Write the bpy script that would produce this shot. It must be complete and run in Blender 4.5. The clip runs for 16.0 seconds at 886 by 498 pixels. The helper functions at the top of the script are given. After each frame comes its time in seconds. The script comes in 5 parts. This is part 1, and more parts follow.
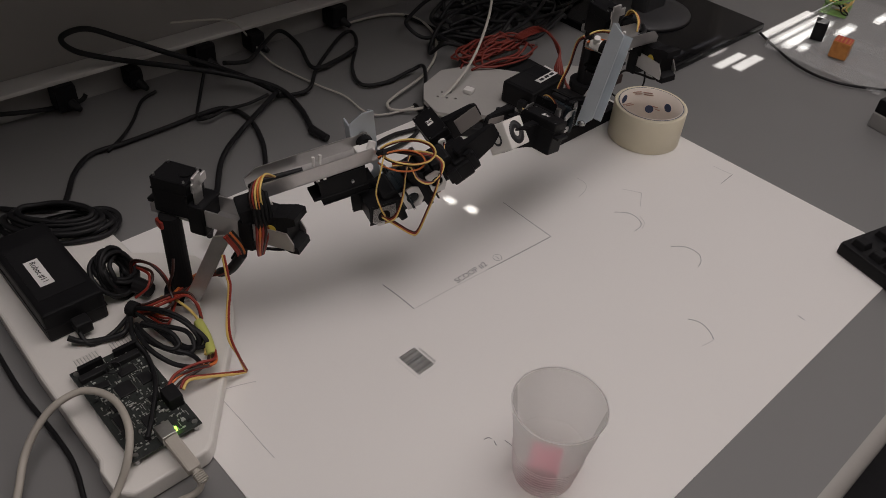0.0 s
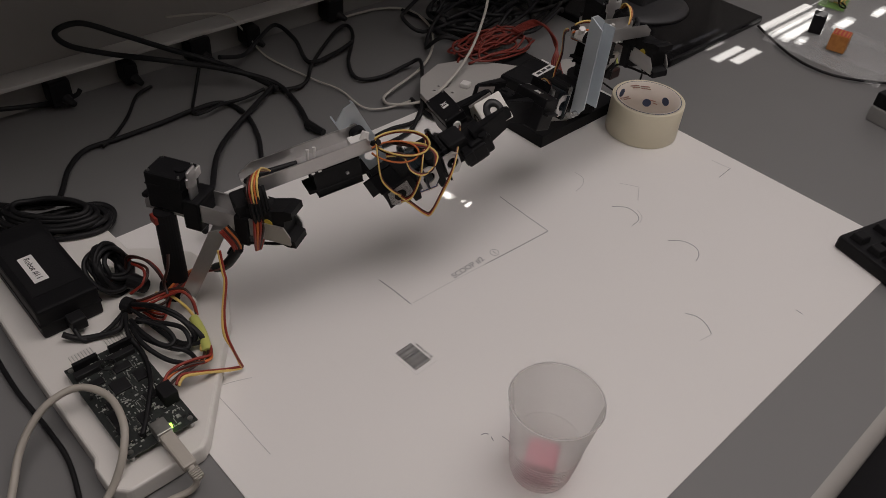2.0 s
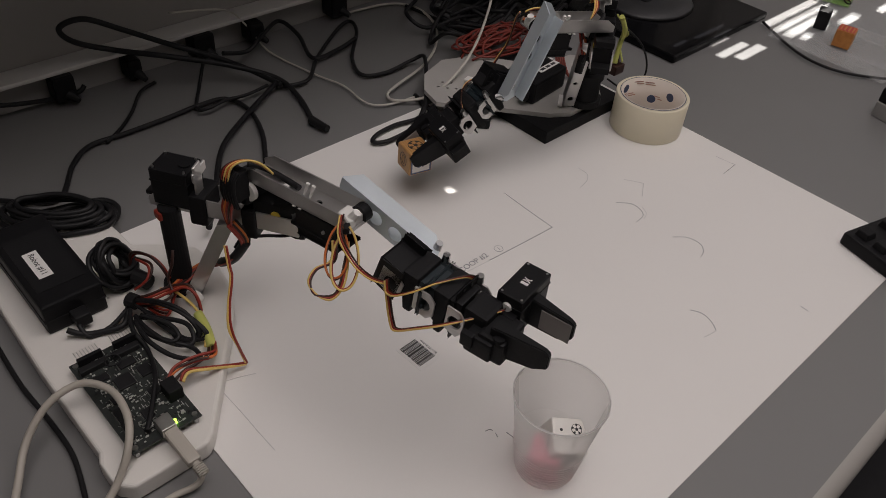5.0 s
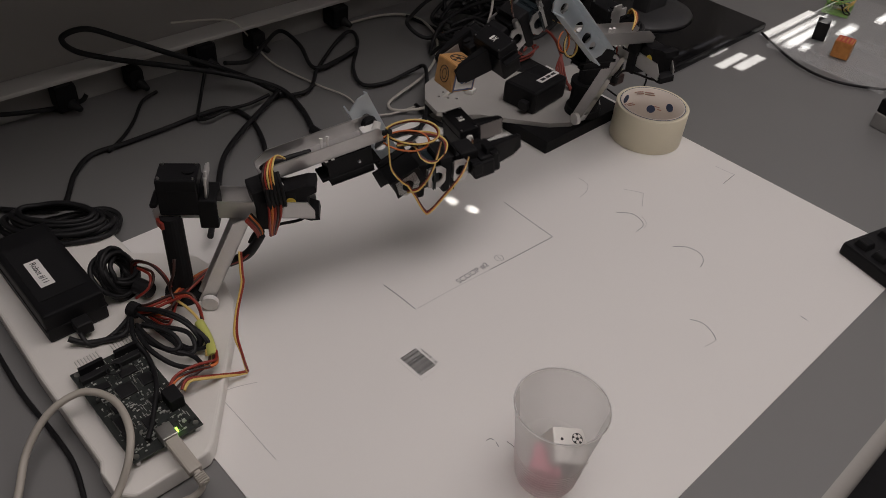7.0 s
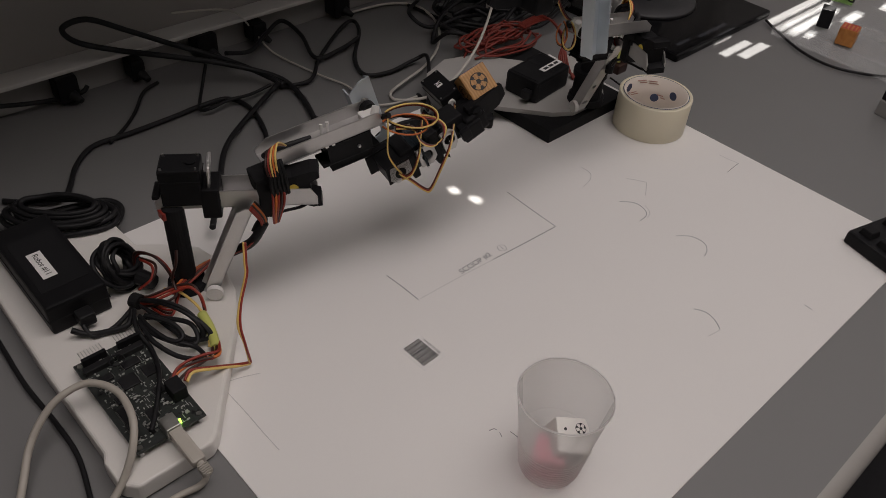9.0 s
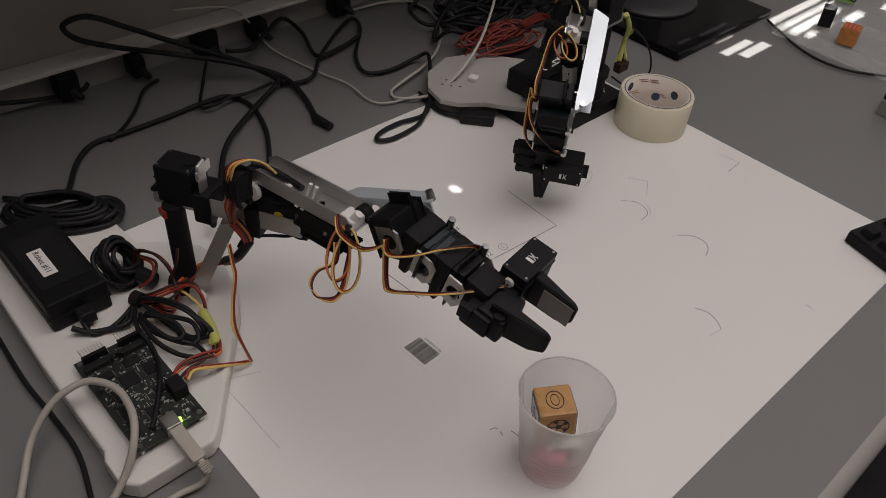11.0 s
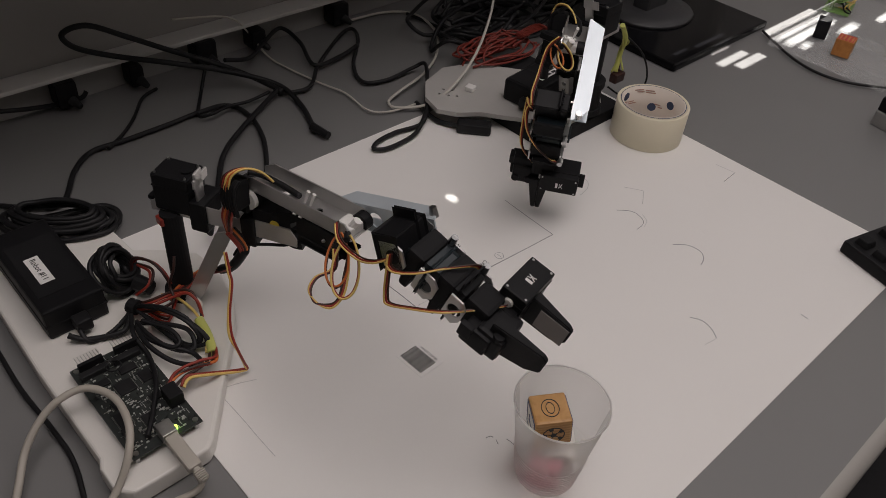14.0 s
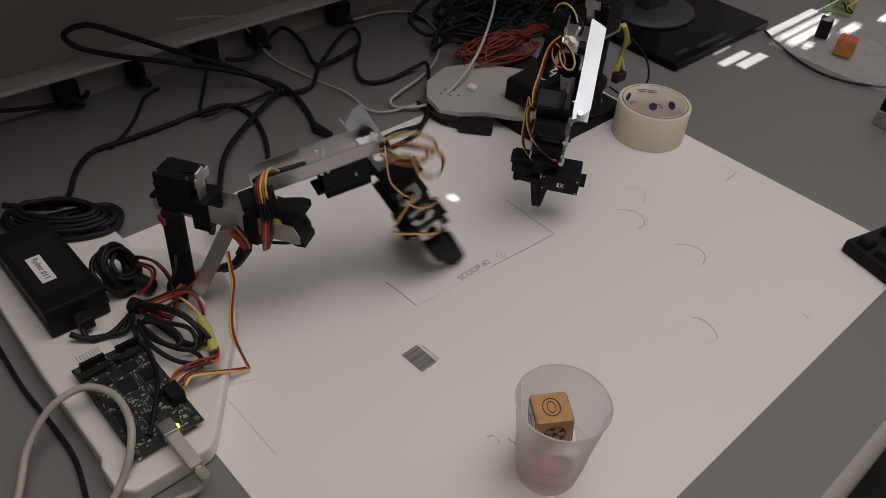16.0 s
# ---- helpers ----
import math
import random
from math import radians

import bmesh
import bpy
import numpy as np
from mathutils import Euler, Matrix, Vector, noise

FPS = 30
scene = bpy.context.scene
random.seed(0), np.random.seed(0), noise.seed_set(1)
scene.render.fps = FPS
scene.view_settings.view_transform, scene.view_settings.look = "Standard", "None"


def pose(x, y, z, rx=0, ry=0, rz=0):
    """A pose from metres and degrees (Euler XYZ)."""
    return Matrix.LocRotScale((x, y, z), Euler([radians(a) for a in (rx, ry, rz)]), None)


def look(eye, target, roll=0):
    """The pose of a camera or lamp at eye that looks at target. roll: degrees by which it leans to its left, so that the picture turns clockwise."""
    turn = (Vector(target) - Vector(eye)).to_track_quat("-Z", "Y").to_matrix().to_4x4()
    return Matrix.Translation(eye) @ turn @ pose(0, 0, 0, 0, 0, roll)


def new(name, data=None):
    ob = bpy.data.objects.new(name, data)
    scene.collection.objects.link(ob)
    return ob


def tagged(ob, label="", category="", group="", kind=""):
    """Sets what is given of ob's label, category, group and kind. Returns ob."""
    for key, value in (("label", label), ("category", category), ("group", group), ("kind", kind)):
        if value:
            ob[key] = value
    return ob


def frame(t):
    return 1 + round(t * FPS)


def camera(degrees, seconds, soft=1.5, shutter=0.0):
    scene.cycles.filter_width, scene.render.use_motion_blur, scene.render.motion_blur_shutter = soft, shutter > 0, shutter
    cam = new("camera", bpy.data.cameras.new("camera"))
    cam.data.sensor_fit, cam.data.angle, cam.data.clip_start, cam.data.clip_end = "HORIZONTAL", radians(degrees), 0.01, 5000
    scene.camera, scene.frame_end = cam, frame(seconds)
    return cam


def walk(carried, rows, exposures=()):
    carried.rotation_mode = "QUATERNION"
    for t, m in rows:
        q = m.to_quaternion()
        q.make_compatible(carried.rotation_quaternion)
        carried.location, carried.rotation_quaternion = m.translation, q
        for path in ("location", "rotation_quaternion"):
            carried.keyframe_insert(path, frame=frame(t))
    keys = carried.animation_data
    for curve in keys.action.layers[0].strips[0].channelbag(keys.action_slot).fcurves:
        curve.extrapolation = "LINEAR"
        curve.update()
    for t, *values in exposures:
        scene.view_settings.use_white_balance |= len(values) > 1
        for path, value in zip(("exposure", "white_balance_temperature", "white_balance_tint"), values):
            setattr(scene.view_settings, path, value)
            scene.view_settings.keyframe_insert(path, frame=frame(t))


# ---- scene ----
cam = camera(58.06, 16.0, soft=0.85, shutter=0.5)
PATH = [
    (0.0, pose(-0.0020, -0.0024, 0.5487, 49.570, -4.017, -42.824)),
    (0.5, pose(-0.0010, -0.0031, 0.5496, 49.486, -4.114, -43.009)),
    (1.0, pose(-0.0000, -0.0033, 0.5495, 49.497, -4.408, -42.866)),
    (1.5, pose(0.0028, -0.0035, 0.5474, 49.323, -4.118, -42.935)),
    (2.0, pose(0.0014, -0.0015, 0.5468, 49.193, -3.970, -43.011)),
    (2.5, pose(0.0006, -0.0004, 0.5481, 48.994, -4.029, -42.815)),
    (3.0, pose(0.0010, -0.0027, 0.5469, 49.136, -3.945, -42.727)),
    (3.5, pose(0.0017, -0.0025, 0.5476, 49.127, -4.072, -42.862)),
    (4.0, pose(0.0010, -0.0012, 0.5449, 48.948, -3.883, -42.838)),
    (6.5, pose(0.0005, -0.0004, 0.5474, 49.018, -3.830, -42.818)),
    (7.0, pose(-0.0014, -0.0005, 0.5473, 49.587, -3.971, -42.809)),
    (7.5, pose(0.0002, -0.0033, 0.5469, 49.596, -3.996, -42.671)),
    (8.0, pose(0.0009, -0.0031, 0.5469, 49.325, -3.836, -42.738)),
    (8.5, pose(-0.0000, -0.0001, 0.5458, 49.012, -3.787, -42.819)),
    (9.0, pose(0.0000, 0.0004, 0.5457, 48.892, -3.669, -42.784)),
    (11.5, pose(-0.0005, 0.0024, 0.5453, 48.763, -3.881, -42.716)),
    (12.0, pose(0.0006, 0.0006, 0.5455, 48.829, -3.942, -42.757)),
    (12.5, pose(-0.0000, 0.0000, 0.5450, 48.898, -3.938, -42.769)),
    (13.0, pose(-0.0015, 0.0006, 0.5466, 48.893, -4.015, -42.829)),
    (13.5, pose(-0.0011, 0.0001, 0.5463, 49.296, -3.999, -42.833)),
    (14.0, pose(-0.0013, -0.0006, 0.5460, 49.471, -4.042, -42.733)),
    (14.5, pose(-0.0006, -0.0001, 0.5478, 49.384, -4.251, -42.665)),
    (15.0, pose(-0.0010, -0.0025, 0.5467, 49.644, -4.018, -42.822)),
    (15.5, pose(-0.0015, -0.0021, 0.5462, 49.588, -3.976, -42.686)),
    (16.0, pose(-0.0017, -0.0013, 0.5455, 49.484, -3.994, -42.624)),
]
# the clip's camera darkens a little while the pale board lies open and brightens while the arm covers it
EXPOSURES = [(0.0, 1.28), (3.0, 1.26), (3.6, 1.31), (6.3, 1.33), (7.0, 1.26), (9.2, 1.22), (10.5, 1.30), (11.5, 1.31), (15.4, 1.31), (16.0, 1.27)]
walk(cam, PATH, EXPOSURES)

# ---- light ----
world = bpy.data.worlds.new("world")
scene.world = world
world.use_nodes = True
wn = world.node_tree
sky = wn.nodes.new("ShaderNodeTexSky")
sky.sky_type, sky.sun_disc = "NISHITA", False
SUN_DIR = Vector((0.5736, 0.0, 0.8192))
sky.sun_elevation, sky.sun_rotation = radians(55), radians(90)
wn.links.new(sky.outputs[0], wn.nodes["Background"].inputs[0])
wn.nodes["Background"].inputs[1].default_value = 0.05

sun = new("sun", bpy.data.lights.new("sun", "SUN"))
sun.data.energy, sun.data.angle, sun.data.color = 5.0, radians(0.25), (1.0, 0.95, 0.90)
sun.matrix_world = look(SUN_DIR * 5, (0, 0, 0))


def lamp(name, place, target, sx, sy, power, colour):
    l = bpy.data.lights.new(name, "AREA")
    l.shape, l.size, l.size_y, l.energy, l.color = "RECTANGLE", sx, sy, power, colour
    o = new(name, l)
    o.matrix_world = look(place, target)
    return o


lamp("ceiling_lamp", (0.40, -0.04, 1.84), (0.40, -0.04, 0), 1.9, 1.0, 7.6, (1.0, 0.905, 0.892))
lamp("window_daylight", (1.72, -0.1, 1.05), (0.4, -0.1, 0.6), 1.5, 1.5, 0.95, (1.0, 0.95, 0.96))

# ---- materials ----


def material(name, colour, rough=0.5, metal=0.0, vary=0.12, scale=60.0, fine=600.0, bump=0.1, transmission=0.0, emit=0.0, spec=0.5, rough_vary=0.12, islands=0.0):
    """A surface with stains at one scale, grain at another, and a fine relief."""
    m = bpy.data.materials.new(name)
    m.use_nodes = True
    nt = m.node_tree
    b = nt.nodes["Principled BSDF"]
    co = nt.nodes.new("ShaderNodeTexCoord")
    big, small = nt.nodes.new("ShaderNodeTexNoise"), nt.nodes.new("ShaderNodeTexNoise")
    big.inputs["Scale"].default_value, big.inputs["Detail"].default_value = scale, 4
    small.inputs["Scale"].default_value, small.inputs["Detail"].default_value = fine, 2
    nt.links.new(co.outputs["Object"], big.inputs["Vector"])
    nt.links.new(co.outputs["Object"], small.inputs["Vector"])
    mix = nt.nodes.new("ShaderNodeMix")
    mix.data_type = "RGBA"
    mix.inputs[6].default_value = (*[c * (1 - vary) for c in colour], 1)
    mix.inputs[7].default_value = (*[min(1, c * (1 + vary)) for c in colour], 1)
    av = nt.nodes.new("ShaderNodeMath")
    av.operation = "MULTIPLY_ADD"
    av.inputs[1].default_value = 0.35
    nt.links.new(small.outputs[0], av.inputs[0])
    sc = nt.nodes.new("ShaderNodeMath")
    sc.operation = "MULTIPLY"
    sc.inputs[1].default_value = 0.65
    nt.links.new(big.outputs[0], sc.inputs[0])
    nt.links.new(sc.outputs[0], av.inputs[2])
    nt.links.new(av.outputs[0], mix.inputs[0])
    nt.links.new(mix.outputs[2], b.inputs["Base Color"])
    rr = nt.nodes.new("ShaderNodeMapRange")
    rr.inputs[3].default_value, rr.inputs[4].default_value = max(0.03, rough - rough_vary), min(1, rough + rough_vary)
    nt.links.new(big.outputs[0], rr.inputs[0])
    nt.links.new(rr.outputs[0], b.inputs["Roughness"])
    b.inputs["Metallic"].default_value = metal
    b.inputs["Transmission Weight"].default_value = transmission
    b.inputs["Specular IOR Level"].default_value = spec
    if bump:
        bp = nt.nodes.new("ShaderNodeBump")
        bp.inputs["Strength"].default_value, bp.inputs["Distance"].default_value = bump, 0.0006
        nt.links.new(small.outputs[0], bp.inputs["Height"])
        nt.links.new(bp.outputs[0], b.inputs["Normal"])
    if emit:
        b.inputs["Emission Color"].default_value, b.inputs["Emission Strength"].default_value = (*colour, 1), emit
    return m


def wood_material(name, light, dark):
    m = material(name, light, 0.45, bump=0.15, scale=90, fine=900)
    nt = m.node_tree
    b = nt.nodes["Principled BSDF"]
    co = nt.nodes.new("ShaderNodeTexCoord")
    wave = nt.nodes.new("ShaderNodeTexWave")
    wave.inputs["Scale"].default_value, wave.inputs["Distortion"].default_value, wave.inputs["Detail"].default_value = 110, 5, 3
    nt.links.new(co.outputs["Object"], wave.inputs["Vector"])
    ramp = nt.nodes.new("ShaderNodeMix")
    ramp.data_type = "RGBA"
    ramp.inputs[6].default_value, ramp.inputs[7].default_value = (*light, 1), (*dark, 1)
    nt.links.new(wave.outputs[1], ramp.inputs[0])
    nt.links.new(ramp.outputs[2], b.inputs["Base Color"])
    return m


LAMINATE = material("grey_laminate", (0.188, 0.187, 0.186), 0.42, vary=0.05, scale=9, fine=900, bump=0.05)
EDGE_BAND = material("edge_band", (0.36, 0.345, 0.32), 0.45, vary=0.08, scale=20)
PARTITION = material("partition_fabric", (0.335, 0.325, 0.31), 0.85, vary=0.10, scale=14, fine=1400, bump=0.3)
TRIM = material("grey_trim", (0.30, 0.295, 0.285), 0.4, vary=0.06, scale=20)
LEDGE = material("pale_ledge", (0.60, 0.59, 0.57), 0.4, vary=0.05, scale=15)
PLASTER = material("plaster", (0.62, 0.60, 0.56), 0.9, vary=0.05, scale=4, fine=300)
CARPET = material("carpet", (0.05, 0.05, 0.055), 0.95, vary=0.3, scale=60, fine=1200, bump=0.6)
PAPER = material("white_poster_board", (0.80, 0.785, 0.76), 0.5, vary=0.022, scale=7, fine=700, bump=0.04)
PENCIL = material("pencil_graphite", (0.24, 0.24, 0.25), 0.5, vary=0.4, scale=300, fine=3000, bump=0)
PENCIL_FAINT = material("faint_pencil", (0.60, 0.59, 0.58), 0.6, vary=0.2, scale=300, fine=3000, bump=0)
INK = material("black_ink", (0.02, 0.02, 0.022), 0.5, vary=0.2, bump=0)
LABEL = material("white_label", (0.78, 0.77, 0.75), 0.5, vary=0.04, bump=0)
BLACK = material("black_plastic", (0.010, 0.010, 0.011), 0.46, vary=0.25, scale=70, bump=0.15, spec=0.15)
MATTE = material("matte_black_plastic", (0.014, 0.014, 0.015), 0.60, vary=0.25, scale=60, bump=0.25, spec=0.12)
RUBBER = material("black_rubber", (0.011, 0.011, 0.012), 0.5, vary=0.2, scale=80, bump=0.1, spec=0.28)
GLOSS = material("glossy_black", (0.005, 0.005, 0.006), 0.16, vary=0.2, scale=20, bump=0.02, rough_vary=0.05, spec=0.14)
SLATE = material("blue_black_servo", (0.014, 0.022, 0.027), 0.38, vary=0.2, scale=70, bump=0.1)
ALU = material("brushed_aluminium", (0.60, 0.59, 0.58), 0.36, 0.85, vary=0.12, scale=90, fine=1200, bump=0.12)
# pale blue light reflected by the forearms is mixed into this base colour
ALU_REFLECT = material("aluminium_with_reflection", (0.60, 0.66, 0.70), 0.34, 0.42, vary=0.08, scale=70, fine=1200, bump=0.08)
PAD = material("grey_pad_rubber", (0.23, 0.21, 0.20), 0.7, vary=0.12, scale=120, fine=1500, bump=0.25)
STEEL = material("steel_screw", (0.5, 0.5, 0.5), 0.3, 1.0, vary=0.1, bump=0)
NYLON = material("white_nylon", (0.74, 0.73, 0.70), 0.4, vary=0.08, scale=80)
ACETAL = material("white_plastic_sheet", (0.74, 0.72, 0.68), 0.42, vary=0.05, scale=18, fine=500, bump=0.05)
GREY_PLATE = material("grey_white_plate", (0.40, 0.39, 0.37), 0.42, vary=0.12, scale=26, fine=500, bump=0.08)
MASKING = material("cream_tape", (0.75, 0.69, 0.53), 0.4, vary=0.06, scale=40, fine=900, bump=0.1)
CARD = material("pale_cardboard", (0.69, 0.62, 0.55), 0.7, vary=0.06, scale=60)
NAVY = material("navy_print", (0.03, 0.045, 0.10), 0.5, vary=0.2, bump=0)
RUST = material("faded_red_print", (0.42, 0.24, 0.19), 0.6, vary=0.2, bump=0)
WOOD = wood_material("wooden_block", (0.53, 0.30, 0.115), (0.42, 0.215, 0.075))
ORANGE_WOOD = wood_material("orange_wood", (0.62, 0.27, 0.07), (0.52, 0.20, 0.05))
WHITE_PAINT = material("white_paint", (0.78, 0.76, 0.72), 0.45, vary=0.05, scale=90)
BLUE_PRINT = material("blue_print", (0.09, 0.11, 0.20), 0.5, vary=0.2, bump=0)
RED_PRINT = material("red_print", (0.5, 0.06, 0.05), 0.5, vary=0.15, bump=0)
RED_BLOCK = material("pink_red_paint", (0.62, 0.16, 0.23), 0.5, vary=0.1)
BOARD_GREEN = material("dark_circuit_board", (0.022, 0.026, 0.024), 0.45, vary=0.85, scale=420, fine=1500, bump=0.2)
CHIP = material("chip_black", (0.012, 0.012, 0.013), 0.4, vary=0.2, bump=0)
SOLDER = material("tinned_contact", (0.55, 0.55, 0.52), 0.35, 1.0, vary=0.25, bump=0)
BOARD_PALE = material("pale_component", (0.42, 0.43, 0.40), 0.5, vary=0.4, scale=500, bump=0)
# a darker red than wire_red, for the bundle behind the far arm
DARK_RED = material("dark_red_wire", (0.20, 0.028, 0.018), 0.5, vary=0.15, bump=0)
LED_GREEN = material("green_led", (0.35, 1.0, 0.05), 0.3, emit=2.6, bump=0)
BEIGE = material("beige_cable", (0.42, 0.39, 0.34), 0.45, vary=0.05, scale=60)
PALE_CORD = material("pale_cord", (0.52, 0.50, 0.45), 0.45, vary=0.05, scale=60)
COLLAR_GREY = material("dark_grey_plastic", (0.032, 0.032, 0.034), 0.5, vary=0.2, scale=50, bump=0.15)
YELLOW_SLEEVE = material("yellow_green_sleeve", (0.52, 0.54, 0.14), 0.5, vary=0.1)
YELLOW_DOT = material("yellow_sticker", (0.66, 0.50, 0.06), 0.5, vary=0.08, bump=0)
GREEN_WIRE = material("green_gold_board", (0.20, 0.36, 0.10), 0.35, vary=0.6, scale=260, fine=900)
WIRES = {
    "wire_red": material("red_wire", (0.27, 0.028, 0.016), 0.4, vary=0.12, bump=0),
    "wire_orange": material("orange_wire", (0.60, 0.16, 0.035), 0.4, vary=0.12, bump=0),
    "wire_yellow": material("yellow_wire", (0.74, 0.53, 0.16), 0.4, vary=0.12, bump=0),
    "wire_brown": material("brown_wire", (0.035, 0.012, 0.009), 0.4, vary=0.12, bump=0),
    "wire_black": RUBBER,
}


def cup_material(name, clear_share, soft_share):
    m = material(name, (0.95, 0.945, 0.93), 0.32, vary=0.02, bump=0.05)
    nt = m.node_tree
    b = nt.nodes["Principled BSDF"]
    clear = nt.nodes.new("ShaderNodeBsdfTransparent")
    clear.inputs[0].default_value = (0.97, 0.96, 0.95, 1)
    thin = nt.nodes.new("ShaderNodeBsdfTranslucent")
    thin.inputs[0].default_value = (0.97, 0.965, 0.96, 1)
    m1, m2 = nt.nodes.new("ShaderNodeMixShader"), nt.nodes.new("ShaderNodeMixShader")
    soft = nt.nodes.new("ShaderNodeBsdfRefraction")
    soft.inputs["Color"].default_value = (0.98, 0.975, 0.97, 1)
    soft.inputs["Roughness"].default_value, soft.inputs["IOR"].default_value = 0.9, 1.05
    m3 = nt.nodes.new("ShaderNodeMixShader")
    m1.inputs[0].default_value, m2.inputs[0].default_value, m3.inputs[0].default_value = 0.86, clear_share, soft_share
    nt.links.new(b.outputs[0], m1.inputs[1])
    nt.links.new(thin.outputs[0], m1.inputs[2])
    nt.links.new(m1.outputs[0], m2.inputs[1])
    nt.links.new(clear.outputs[0], m2.inputs[2])
    nt.links.new(m2.outputs[0], m3.inputs[1])
    nt.links.new(soft.outputs[0], m3.inputs[2])
    nt.links.new(m3.outputs[0], nt.nodes["Material Output"].inputs[0])
    return m


FROST = cup_material("frosted_plastic", 0.40, 0.22)
MILKY = cup_material("milky_plastic", 0.40, 0.30)
RIM_PLASTIC = cup_material("rim_plastic", 0.06, 0.02)
RIB_PLASTIC = cup_material("rib_plastic", 0.25, 0.1)


def clear_material():
    m = bpy.data.materials.new("clear_plastic")
    m.use_nodes = True
    nt = m.node_tree
    b = nt.nodes["Principled BSDF"]
    b.inputs["Base Color"].default_value, b.inputs["Roughness"].default_value = (0.9, 0.92, 0.92, 1), 0.08
    clear, mx = nt.nodes.new("ShaderNodeBsdfTransparent"), nt.nodes.new("ShaderNodeMixShader")
    mx.inputs[0].default_value = 0.88
    nt.links.new(b.outputs[0], mx.inputs[1])
    nt.links.new(clear.outputs[0], mx.inputs[2])
    nt.links.new(mx.outputs[0], nt.nodes["Material Output"].inputs[0])
    return m


CLEAR = clear_material()

# ---- building blocks ----


def block(bm, x0, y0, z0, x1, y1, z1, bevel=0.0, m=None):
    """A box between two corners, with rounded edges, turned by m."""
    made = bmesh.ops.create_cube(bm, size=1)["verts"]
    for v in made:
        v.co = Vector(((x0 + x1) / 2 + v.co.x * (x1 - x0), (y0 + y1) / 2 + v.co.y * (y1 - y0), (z0 + z1) / 2 + v.co.z * (z1 - z0)))
        if m is not None:
            v.co = m @ v.co
    if bevel:
        edges = list({e for v in made for e in v.link_edges})
        bmesh.ops.bevel(bm, geom=edges, offset=bevel, segments=2, affect="EDGES", profile=0.6)
    return bm


def rod(bm, p0, p1, r0, r1=None, seg=20):
    """A round bar from p0 to p1."""
    p0, p1 = Vector(p0), Vector(p1)
    d = p1 - p0
    m = Matrix.Translation((p0 + p1) / 2) @ d.to_track_quat("Z", "Y").to_matrix().to_4x4()
    bmesh.ops.create_cone(bm, segments=seg, radius1=r0, radius2=r0 if r1 is None else r1, depth=d.length, cap_ends=True, matrix=m)
    return bm


def plate(bm, outline, holes, thick, m=None, bevel=0.0):
    """A sheet of that outline (x, y) with round holes (x, y, r), from z 0 up to thick, turned by m."""
    rings = [outline] + [[(x + r * math.cos(a * math.tau / 18), y + r * math.sin(a * math.tau / 18)) for a in range(18)] for x, y, r in holes]
    edges = []
    for ring in rings:
        vs = [bm.verts.new((x, y, 0)) for x, y in ring]
        edges += [bm.edges.new((vs[i], vs[(i + 1) % len(vs)])) for i in range(len(vs))]
    faces = [g for g in bmesh.ops.triangle_fill(bm, edges=edges, use_beauty=True)["geom"] if isinstance(g, bmesh.types.BMFace)]
    up = bmesh.ops.extrude_face_region(bm, geom=faces)["geom"]
    top = [g for g in up if isinstance(g, bmesh.types.BMVert)]
    for v in top:
        v.co.z += thick
    if m is not None:
        seen = {v for f in faces for v in f.verts} | set(top)
        for v in seen:
            v.co = m @ v.co
    bmesh.ops.recalc_face_normals(bm, faces=bm.faces[:])
    return bm


def spline(points, steps=7, closed=False):
    """Points on a smooth line through the given ones."""
    p = [Vector(q) for q in points]
    n, out = len(p), []
    for i in range(n if closed else n - 1):
        a, b, c, d = (p[(i + k) % n] if closed else p[min(max(i + k, 0), n - 1)] for k in (-1, 0, 1, 2))
        for s in range(steps):
            t = s / steps
            out.append(0.5 * (2 * b + (c - a) * t + (2 * a - 5 * b + 4 * c - d) * t * t + (3 * b - 3 * c + d - a) * t ** 3))
    return out if closed else out + [p[-1]]


def hose(bm, points, r, seg=8, steps=7, closed=False):
    """A round cable along a smooth line."""
    line = spline(points, steps, closed)
    n, rings, side = len(line), [], None
    for i, q in enumerate(line):
        d = (line[(i + 1) % n] if closed or i < n - 1 else q) - (line[i - 1] if closed or i > 0 else q)
        d = d.normalized() if d.length > 1e-9 else Vector((1, 0, 0))
        side = d.orthogonal() if side is None else side - d * side.dot(d)
        side.normalize()
        up = d.cross(side)
        rings.append([bm.verts.new(q + (side * math.cos(a * math.tau / seg) + up * math.sin(a * math.tau / seg)) * r) for a in range(seg)])
    for i in range(n if closed else n - 1):
        u, w = rings[i], rings[(i + 1) % n]
        for a in range(seg):
            f = bm.faces.new((u[a], u[(a + 1) % seg], w[(a + 1) % seg], w[a]))
            f.smooth = True
    if not closed:
        bm.faces.new(rings[0][::-1]), bm.faces.new(rings[-1])
    return bm


def lathe(bm, profile, seg=48, centre=(0, 0)):
    """A turned shape from (radius, height) pairs."""
    rings = [[bm.verts.new((centre[0] + r * math.cos(a * math.tau / seg), centre[1] + r * math.sin(a * math.tau / seg), z)) for a in range(seg)] for r, z in profile]
    for u, w in zip(rings, rings[1:]):
        for a in range(seg):
            f = bm.faces.new((u[a], u[(a + 1) % seg], w[(a + 1) % seg], w[a]))
            f.smooth = True
    return bm


def meshed(name, bm, mat):
    me = bpy.data.meshes.new(name)
    bm.to_mesh(me)
    bm.free()
    me.materials.append(mat)
    return me


def thing(name, bm, mat, label, category, group="", kind="", at=None):
    ob = new(name, meshed(name, bm, mat))
    if at is not None:
        ob.matrix_world = at
    return tagged(ob, label, category, group, kind)


